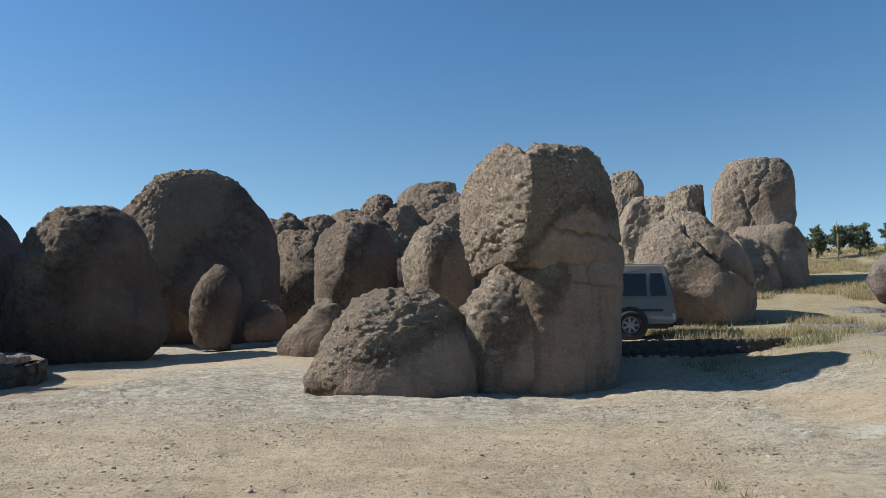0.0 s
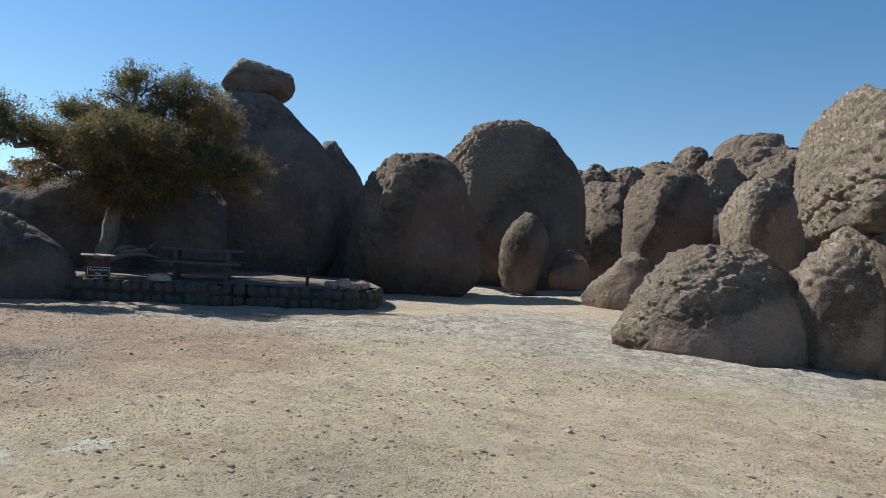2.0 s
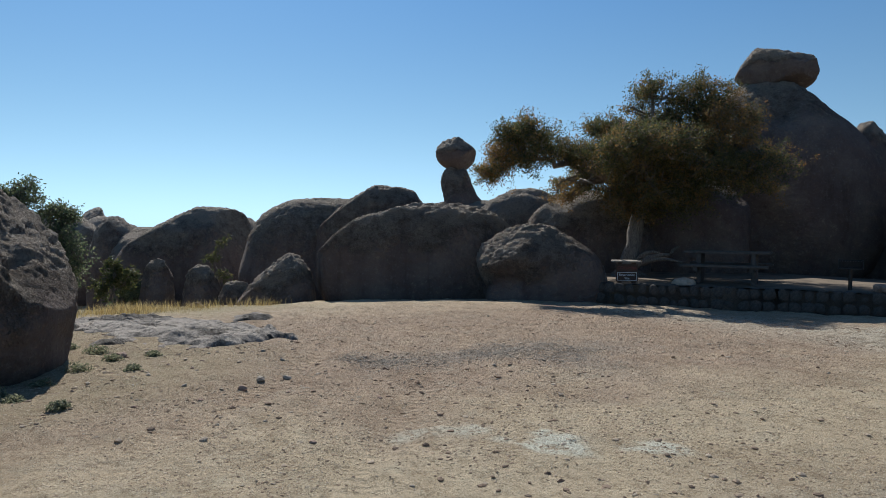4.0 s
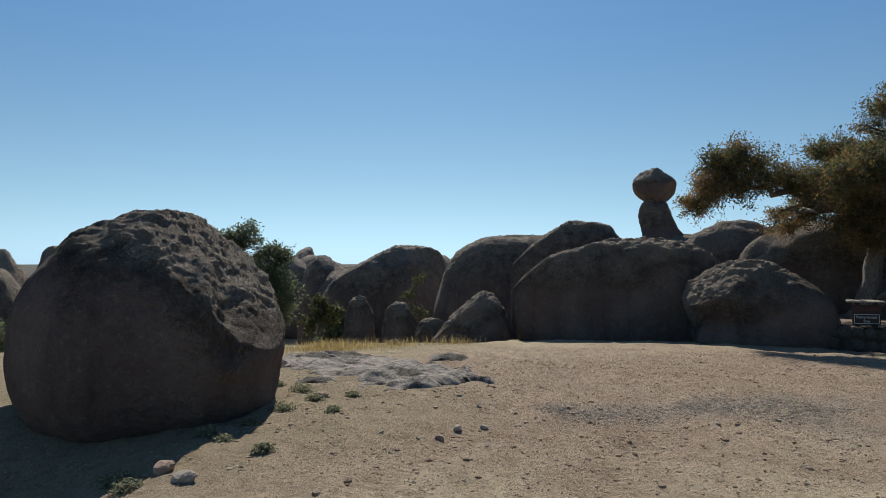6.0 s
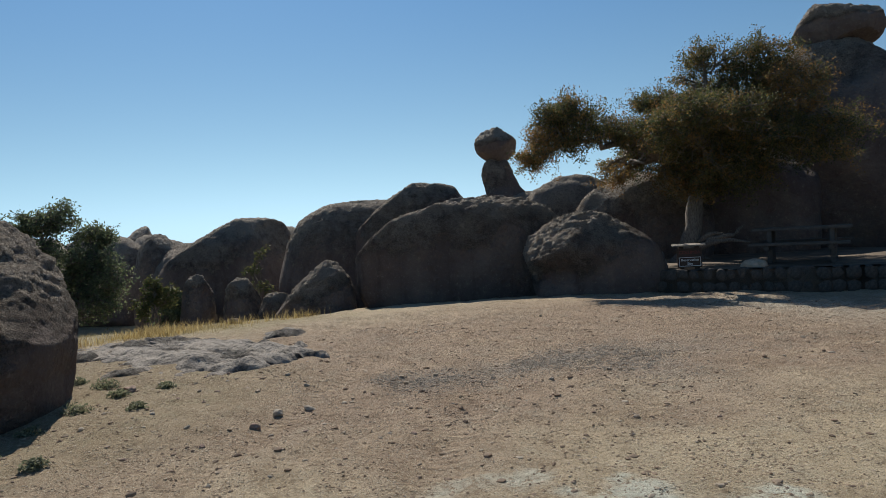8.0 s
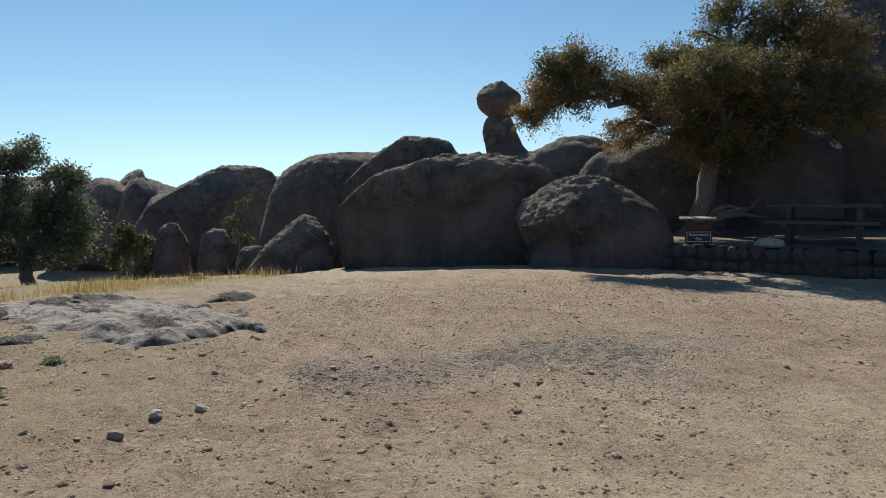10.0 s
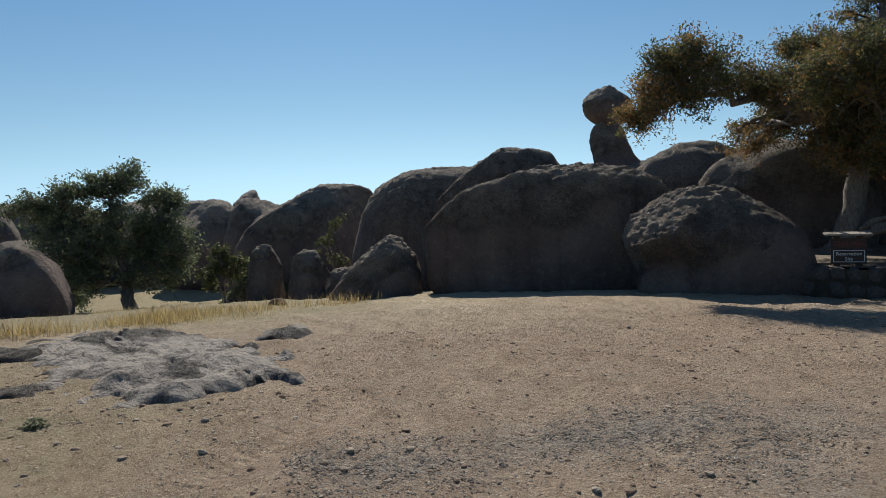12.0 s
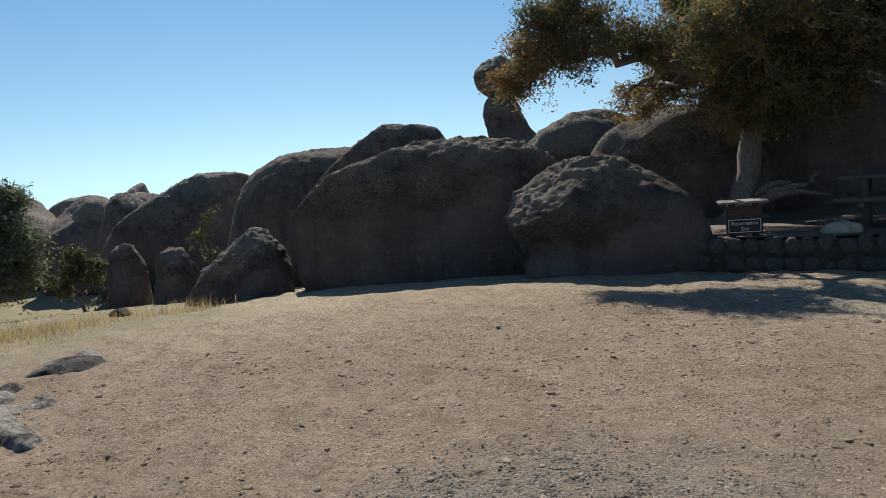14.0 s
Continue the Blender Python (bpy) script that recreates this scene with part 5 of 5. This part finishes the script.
tagged(new("campsite_terrace", me), "raised flat dirt campsite behind a low stone curb", "terrace", kind="structure")
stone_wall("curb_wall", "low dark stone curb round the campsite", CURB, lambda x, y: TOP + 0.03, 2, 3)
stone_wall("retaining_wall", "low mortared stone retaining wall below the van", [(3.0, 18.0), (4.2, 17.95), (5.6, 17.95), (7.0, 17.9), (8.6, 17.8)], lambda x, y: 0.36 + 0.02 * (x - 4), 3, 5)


def text_mesh(s, size, mat, parent, m, name="lettering", depth=0.004):
    cu = bpy.data.curves.new(name, "FONT")
    cu.body, cu.size, cu.align_x, cu.align_y, cu.extrude = s, size, "CENTER", "CENTER", depth
    tmp = bpy.data.objects.new("tmp", cu)
    scene.collection.objects.link(tmp)
    me = bpy.data.meshes.new_from_object(tmp.evaluated_get(bpy.context.evaluated_depsgraph_get()))
    bpy.data.objects.remove(tmp)
    me.materials.clear()
    me.materials.append(mat)
    ob = new(name, me)
    ob.parent = parent
    ob.matrix_basis = m
    return ob


def site_sign():
    s = thing("campsite_sign", "brown wooden campsite sign with a small roof and white-edged plate", "sign", pose(-13.68, 11.68, TOP - 0.05, 0, 0, 57) @ Matrix.Scale(0.82, 4))
    part("post", box(0.12, 0.12, 1.0, pose(-0.2, 0.085, 0.18)), SIGN_WOOD, s)
    part("post", box(0.12, 0.12, 1.0, pose(0.2, 0.085, 0.18)), SIGN_WOOD, s)
    board = part("board", box(0.62, 0.05, 0.5, pose(0, 0, 0.36)), SIGN_WOOD, s, "dark brown board")
    part("roof", box(0.84, 0.26, 0.035, pose(-0.02, 0.0, 0.70, 8, 0, 0)), DEADWOOD, s, "sun-bleached roof board")
    upright = lambda x, z: pose(x, -0.03, z, 90, 0, 0)
    text_mesh("COLUMBA", 0.115, RED_PAINT, s, upright(0, 0.50))
    plate = part("plate", box(0.55, 0.012, 0.24, pose(0, -0.034, 0.26), 0.004), SIGN_WOOD, s, "brown plate with a white edge")
    for x, z, sx, sz in ((0, 0.372, 0.55, 0.012), (0, 0.148, 0.55, 0.012), (-0.27, 0.26, 0.012, 0.226), (0.27, 0.26, 0.012, 0.226)):
        part("border", box(sx, 0.008, sz, pose(x, -0.042, z), 0), WHITE_PAINT, plate)
    text_mesh("Reservation", 0.095, WHITE_PAINT, plate, pose(0, -0.043, 0.305, 90))
    text_mesh("Site", 0.095, WHITE_PAINT, plate, pose(0, -0.043, 0.205, 90))


site_sign()


TABLE_GREY = plain("weathered_grey_planks", (0.085, 0.078, 0.07), 0.8, 0, 0.3, 6, 0.004)


def picnic_table():
    t = thing("picnic_table", "weathered grey picnic table with two benches", "table", pose(-12.65, 13.85, TOP, 0, 0, 34))
    for k in (-1, 0, 1):
        part("top_plank", box(1.9, 0.235, 0.055, pose(0, k * 0.245, 0.745), 0.012), TABLE_GREY, t)
    for side in (-0.72, 0.72):
        part("bench", box(1.9, 0.28, 0.055, pose(0, side, 0.445), 0.012), TABLE_GREY, t)
    for x in (-0.6, 0.6):
        part("leg", box(0.1, 0.6, 0.72, pose(x, 0, 0.36), 0.015), TABLE_GREY, t)
        part("bench_support", box(0.1, 1.6, 0.09, pose(x, 0, 0.37), 0.015), TABLE_GREY, t)


picnic_table()


def grill():
    g = thing("camp_grill", "sooty steel pedestal grill beside the fire ring", "grill", pose(-10.3, 14.9, TOP, 0, 0, 35))
    part("post", cyl(0.04, 0.5, pose(0, 0, 0.25), 14), STEEL_DARK, g)
    bm = box(0.46, 0.36, 0.02, pose(0, 0, 0.46), 0.004)
    for sx, sy, x, y in ((0.46, 0.015, 0, 0.175), (0.015, 0.36, -0.225, 0), (0.015, 0.36, 0.225, 0)):
        box(sx, sy, 0.2, pose(x, y, 0.55), 0.003, bm)
    part("firebox", bm, STEEL_DARK, g)
    grate = bmesh.new()
    for k in range(9):
        box(0.012, 0.36, 0.012, pose(-0.2 + 0.05 * k, 0, 0.62), 0, grate)
    part("grate", grate, STEEL_DARK, g)


grill()
rng = random.Random(11)
ring = [rock_mesh("stone", -0.5, 0.5, 0.5, 0.5, p=3.0, seed=230 + k, amp=0.22, facets=14, level=3, shade=False, mat=STONE_RED, pit=0.3) for k in range(5)]
for k in range(11):
    a = 2 * math.pi * k / 11
    ob = new("fire_ring_stone", ring[k % 5])
    s = rng.uniform(0.24, 0.36)
    ob.matrix_world = Matrix.LocRotScale((-9.35 + 0.42 * math.cos(a), 15.2 + 0.42 * math.sin(a), TOP + s * 0.3), Euler((rng.uniform(-0.3, 0.3), rng.uniform(-0.3, 0.3), rng.uniform(0, 6))), (s, s * 0.8, s * 0.7))
    tagged(ob, "rough tan stone of a campfire ring", "stone", "fire ring stones")

# fallen bleached trunk and roots beside the sign
snag = thing("fallen_trunk", "bleached twisted fallen trunk with broken branches", "dead tree", pose(-15.3, 13.5, TOP) @ Matrix.Scale(0.62, 4))
rs = random.Random(4)
for name, path, rad in (("trunk", [(-0.6, 0.1, 0.15), (-0.2, 0.2, 0.55), (0.3, 0.35, 0.75), (0.9, 0.75, 0.8), (1.5, 1.1, 0.68)], (0.2, 0.19, 0.14, 0.08, 0.03)),
                        ("branch", [(0.1, 0.3, 0.8), (0.7, 0.55, 0.95), (1.05, 0.8, 1.0), (1.2, 0.95, 1.25), (1.35, 1.05, 1.35)], (0.1, 0.08, 0.07, 0.05, 0.03)),
                        ("branch", [(-0.2, 0.2, 0.7), (0.1, 0.3, 1.0), (0.45, 0.45, 1.1), (0.7, 0.6, 1.05)], (0.12, 0.1, 0.07, 0.03)),
                        ("root", [(-0.6, 0.1, 0.2), (-0.9, -0.1, 0.5), (-1.2, -0.25, 0.72)], (0.1, 0.07, 0.03))):
    pts = []
    for a, b in zip(path, path[1:]):
        pts += bent(a, b, 4, 0.015, rs)[:-1]
    pts.append(Vector(path[-1]))
    rr = np.interp(np.linspace(0, 1, len(pts)), np.linspace(0, 1, len(rad)), rad)
    v, f = tube(pts, [r * rs.uniform(0.85, 1.15) for r in rr], 9)
    mesh_part(name, mesh_from(name, v, f, OAKBARK), snag)
boulder("small pale stone standing on the campsite edge", -14.55, 11.6, -0.05, 0.5, 0.16, 0.14, name="stone", seed=301, level=3, mat=ROCK_PALE, prof=((0, 1.2, 1.2), (1, 0.8, 0.7)))
boulder("low pale sunlit rock on the campsite floor", -12.9, 12.7, 0.0, 0.3, 0.28, 0.2, name="stone", yaw=45, seed=302, level=3, mat=STONE_TAN)


# ---- parked van ----
def van():
    v = thing("passenger_van", "pale silver passenger van with dark tinted windows, parked on dirt", "van", pose(3.68, 20.3, 0.33, 0, 0, -8))
    # side outline, front at -x; extruded across the width with tumblehome
    prof = [(-2.75, 0.45), (-2.75, 0.95), (-2.6, 1.08), (-1.85, 1.2), (-1.25, 1.9), (-1.0, 2.0), (2.3, 2.02), (2.42, 1.97), (2.62, 1.05), (2.66, 0.5), (2.6, 0.42), (-2.6, 0.38)]
    bm = bmesh.new()
    half = lambda z: 0.98 - 0.17 * max(0, (z - 1.05)) / 0.95
    a = [bm.verts.new((x, -half(z), z)) for x, z in prof]
    b = [bm.verts.new((x, half(z), z)) for x, z in prof]
    bm.faces.new(a[::-1])
    bm.faces.new(b)
    for i in range(len(prof)):
        j = (i + 1) % len(prof)
        bm.faces.new((a[i], a[j], b[j], b[i]))
    bmesh.ops.recalc_face_normals(bm, faces=bm.faces[:])
    bmesh.ops.bevel(bm, geom=bm.edges[:], offset=0.05, segments=3, affect="EDGES")
    body = part("body", bm, VAN_PAINT, v, shade=False)
    for sgn in (-1, 1):
        lean = 9.6 * sgn
        for x, w, sh in ((-0.75, 0.85, 0.10), (0.35, 1.1, 0.0), (1.45, 0.88, 0.0), (2.2, 0.42, -0.10)):
            wb = bmesh.new()
            z0, z1 = 1.16, 1.76
            y0, y1 = (half(z0) + 0.006) * sgn, (half(z1) + 0.006) * sgn
            vs = [wb.verts.new(q) for q in ((x - w / 2, y0, z0), (x + w / 2 - (sh * -1 if sh < 0 else 0) * 0 , y0, z0), (x + w / 2 + min(sh, 0), y1, z1), (x - w / 2 + max(sh, 0), y1, z1))]
            fc = wb.faces.new(vs)
            r = bmesh.ops.extrude_face_region(wb, geom=[fc])
            for q in r["geom"]:
                if isinstance(q, bmesh.types.BMVert):
                    q.co.y -= 0.03 * sgn
            bmesh.ops.recalc_face_normals(wb, faces=wb.faces[:])
            part("side_window", wb, GLASS, v, "dark tinted glass")
        part("trim_strip", box(4.6, 0.02, 0.06, pose(0, 0.985 * sgn, 0.78), 0.008), VAN_TRIM, v)
        for x in (-1.75, 1.45):
            arch = part("wheel_arch", cyl(0.46, 0.16, pose(x, 0.915 * sgn, 0.42, 90), 32), VAN_TRIM, v, "dark wheel opening")
            wheel = new("wheel")
            wheel.parent = v
            wheel.matrix_basis = pose(x, 0.93 * sgn, 0.385, 90 * sgn)
            tb = bmesh.new()
            ring = []
            for rr, yy in ((0.23, -0.11), (0.33, -0.12), (0.375, -0.095), (0.385, 0), (0.375, 0.095), (0.33, 0.12), (0.23, 0.11)):
                ring.append([tb.verts.new((rr * math.cos(2 * math.pi * k / 36), rr * math.sin(2 * math.pi * k / 36), yy)) for k in range(36)])
            for p0, p1 in zip(ring, ring[1:] + ring[:1]):
                for k in range(36):
                    q = (k + 1) % 36
                    tb.faces.new((p0[k], p0[q], p1[q], p1[k]))
            bmesh.ops.recalc_face_normals(tb, faces=tb.faces[:])
            part("tyre", tb, RUBBER, wheel, "black tyre", True)
            part("rim", cyl(0.235, 0.12, None, 32, bevel=0.015), STEEL_DARK, wheel, "dark rim well")
            for k in range(7):
                g = 2 * math.pi * k / 7
                part("spoke", box(0.17, 0.06, 0.03, Matrix.Rotation(g, 4, "Z") @ pose(0.125, 0, -0.068), 0.01), ALLOY, wheel)
            part("hub", cyl(0.06, 0.06, pose(0, 0, -0.06), 20, bevel=0.01), ALLOY, wheel)
            rimring = bmesh.new()
            rows = [[rimring.verts.new((rr * math.cos(2 * math.pi * k / 36), rr * math.sin(2 * math.pi * k / 36), zz)) for k in range(36)] for rr, zz in ((0.2, -0.062), (0.2, -0.09), (0.235, -0.09), (0.235, -0.062))]
            for p0, p1 in zip(rows, rows[1:] + rows[:1]):
                for k in range(36):
                    q = (k + 1) % 36
                    rimring.faces.new((p0[k], p0[q], p1[q], p1[k]))
            bmesh.ops.recalc_face_normals(rimring, faces=rimring.faces[:])
            part("rim_ring", rimring, ALLOY, wheel, "", True)
        part("tail_lamp", box(0.05, 0.12, 0.42, pose(2.6, 0.86 * sgn, 1.02, 0, -8, 0), 0.012), RED_LENS, v, "red tail lamp")
    part("rear_bumper", box(0.2, 1.9, 0.2, pose(2.72, 0, 0.47), 0.03), VAN_TRIM, v, "dark rear bumper")
    part("front_bumper", box(0.2, 1.9, 0.22, pose(-2.8, 0, 0.5), 0.03), VAN_TRIM, v)
    part("hitch", box(0.22, 0.12, 0.08, pose(2.6, 0, 0.33), 0.01), VAN_TRIM, v)
    part("underbody", box(4.9, 1.6, 0.16, pose(0, 0, 0.36), 0.02), VAN_TRIM, v)
    part("rear_window", box(0.02, 1.3, 0.5, pose(2.52, 0, 1.5, 0, -12.3, 0), 0.008), GLASS, v, "dark tinted rear glass")
    part("roof_rail", box(3.2, 0.04, 0.03, pose(0.6, 0.75, 2.04), 0.008), VAN_TRIM, v)


van()


# ---- loose stones ----
PEB = [rock_mesh("stone", -0.5, 0.5, 0.5, 0.5, p=2.6, seed=260 + k, amp=0.2, facets=20, level=3, shade=False, mat=(STONE_PALE, STONE_RED, STONE_TAN, STONE_RED)[k % 4], pit=0.2) for k in range(8)]
rng = random.Random(21)


def loose(x, y, s, k, label, flat=0.5, group="loose stones on the dirt"):
    ob = new("stone", PEB[k])
    ob.matrix_world = Matrix.LocRotScale((x, y, float(ground_full(x, y)[0]) + s * flat * 0.12), Euler((rng.uniform(-0.25, 0.25), rng.uniform(-0.25, 0.25), rng.uniform(0, 6.28))), (s, s * rng.uniform(0.6, 0.9), s * flat))
    tagged(ob, label, "stone", group)


for x, y, s, k in ((-6.54, -0.57, 0.21, 0), (-5.75, -0.75, 0.24, 4), (-6.9, -0.75, 0.24, 3), (-6.0, -0.95, 0.22, 7), (-6.2, -1.1, 0.18, 4), (-9.64, 0.54, 0.2, 1), (-7.69, 1.68, 0.13, 0), (-7.79, 1.98, 0.11, 4), (-1.62, 6.05, 0.10, 5), (-7.4, 1.45, 0.12, 1)):
    loose(x, y, s, k, "pale loose stone lying in the dirt" if k in (0, 4) else "brown loose stone lying in the dirt", group="larger stones by the track")
for _ in range(170):
    x, y = rng.uniform(-12.5, 4.5), rng.uniform(-1.5, 11.5)
    if math.hypot(x + 9.85, y + 1.31) < 1.6 or math.hypot(x + 11.8, y - 1.1) < 1.6:
        continue
    if rng.random() < 0.45:
        x, y = rng.gauss(-8.9, 1.4), rng.gauss(1.7, 0.7)
        if math.hypot(x + 9.85, y + 1.31) < 1.6 or math.hypot(x + 11.8, y - 1.1) < 1.6:
            continue
    loose(x, y, rng.uniform(0.025, 0.065), rng.choice((0, 1, 2, 4, 5, 6)), "small loose stone on dusty ground")


def pebbles(name, label, pts, size, mat, seed, big=False):
    """Small stones as one mesh of stuff."""
    r = np.random.default_rng(seed)
    v0 = np.array([(1, 0, 0), (-1, 0, 0), (0, 1, 0), (0, -1, 0), (0, 0, 1), (0, 0, -1)], dtype=float)
    f0 = np.array([(0, 2, 4), (2, 1, 4), (1, 3, 4), (3, 0, 4), (2, 0, 5), (1, 2, 5), (3, 1, 5), (0, 3, 5)])
    if big:
        v0, f0 = DIRS[1]
    n = len(pts)
    s = size * np.minimum(r.lognormal(0, 0.4, n), 1.9)
    g = r.uniform(0, 6.28, n)
    jit = 1 + r.uniform(-0.3, 0.3, (n, len(v0), 1))
    v = v0[None] * jit * s[:, None, None] * np.stack((np.ones(n), r.uniform(0.55, 1, n), r.uniform(0.3, 0.5, n)), 1)[:, None, :]
    c, sn = np.cos(g)[:, None], np.sin(g)[:, None]
    v = np.stack((v[..., 0] * c - v[..., 1] * sn, v[..., 0] * sn + v[..., 1] * c, v[..., 2]), -1)
    z = ground_full(pts[:, 0], pts[:, 1]) + s * 0.05
    v = v + np.c_[pts, z][:, None, :]
    f = (f0[None] + len(v0) * np.arange(n)[:, None, None]).reshape(-1, 3)
    return tagged(new(name, mesh_from(name, v.reshape(-1, 3), f, mat, shade=False)), label, "gravel", kind="stuff")


PEB_MAT = leaf_material("pebbles", [(0.0, (0.27, 0.205, 0.155)), (0.4, (0.40, 0.305, 0.225)), (0.75, (0.50, 0.40, 0.30)), (1.0, (0.68, 0.60, 0.49))], 0.95)
GRAV_MAT = leaf_material("gravel", [(0.0, (0.246, 0.217, 0.181)), (0.6, (0.448, 0.398, 0.328)), (1.0, (0.650, 0.583, 0.490))], 0.9)
pts = scatter(80000, -12.5, 5, -1.0, 11, lambda x, y: fbm(np.stack((x, y, 0 * x), 1) * 0.8, 95, 3) + 0.3 * rg.normal(size=len(x)) > 0.0)
pebbles("pebbles", "scattered pebbles on dusty dirt", pts, 0.0078, PEB_MAT, 1)
pts = scatter(9000, -12.5, 5, -1.0, 11, lambda x, y: (fbm(np.stack((x, y, 0 * x), 1) * 0.7, 96, 3) + 0.25 * rg.normal(size=len(x)) > 0.05) & (np.hypot(x + 9.85, y + 1.31) > 1.7))
pebbles("pebbles", "scattered rounded stones on dusty dirt", pts, 0.017, PEB_MAT, 4, True)
pts = np.concatenate((np.stack((rg.normal(-8.1, 0.27, 11000), rg.uniform(2.6, 5.9, 11000)), 1), np.stack((rg.normal(-7.2, 0.5, 6000), rg.normal(5.2, 0.32, 6000)), 1), np.stack((rg.normal(-9.0, 0.7, 1500), rg.normal(2.1, 0.18, 1500)), 1), np.stack((rg.normal(-7.8, 0.35, 5000), rg.normal(6.1, 0.35, 5000)), 1)))
pts[:11000, 0] -= 0.12 * (pts[:11000, 1] - 4)
pts = pts[fbm(np.c_[pts, 0 * pts[:, 0]] * 1.3, 97, 3) + 0.2 * rg.normal(size=len(pts)) > -0.1]
pebbles("gravel", "patch of crushed grey gravel on the track", pts, 0.0075, GRAV_MAT, 2)
tufts("weeds", "dry bush at the end of the stone wall", np.array([(8.7, 17.3), (8.9, 17.1), (8.5, 17.2), (6.3, 17.4), (9.2, 17.5), (8.8, 16.9)]), 0.32, 90, GRASS_GREEN, 8, 0.26, 0.007)


WEED = leaf_material("weed_leaves", [(0.0, (0.12, 0.135, 0.085)), (0.5, (0.20, 0.215, 0.13)), (1.0, (0.33, 0.33, 0.22))], 0.7)
# low leafy weeds along the edge of the boulder's shade
wr = np.random.default_rng(15)
for x, y, r in ((-7.9, -0.55, 0.14), (-6.6, -0.95, 0.13), (-7.2, -0.05, 0.1), (-6.95, -1.1, 0.17), (-6.5, -1.75, 0.16), (-8.3, -0.2, 0.12), (-8.9, 0.1, 0.15), (-9.4, 0.45, 0.13), (-10.1, 0.3, 0.16), (-10.6, 0.0, 0.14), (-7.6, -0.4, 0.1), (-6.3, -1.3, 0.09), (-8.7, 0.6, 0.1), (-9.7, 0.9, 0.1)):
    d = wr.normal(size=(260, 3))
    d /= np.linalg.norm(d, axis=1)[:, None]
    d[:, 2] = np.abs(d[:, 2]) * 0.75
    weed = thing("weed", "low grey-green leafy weed in the dirt", "plant", pose(x, y, float(ground_full(x, y)[0]) - 0.01), "weeds by the boulder")
    mesh_part("leaves", leaf_cloud("leaves", d * r * wr.uniform(0.3, 1.0, 260)[:, None], 0.022, WEED, wr), weed)
    for k in range(5):
        g = 2 * math.pi * k / 5 + x
        v, f = tube([(0, 0, -0.02), (math.cos(g) * r * 0.4, math.sin(g) * r * 0.4, r * 0.35), (math.cos(g) * r * 0.8, math.sin(g) * r * 0.8, r * 0.55)], (0.006, 0.004, 0.002), 4)
        mesh_part("stem", mesh_from("stem", v, f, STALK), weed)
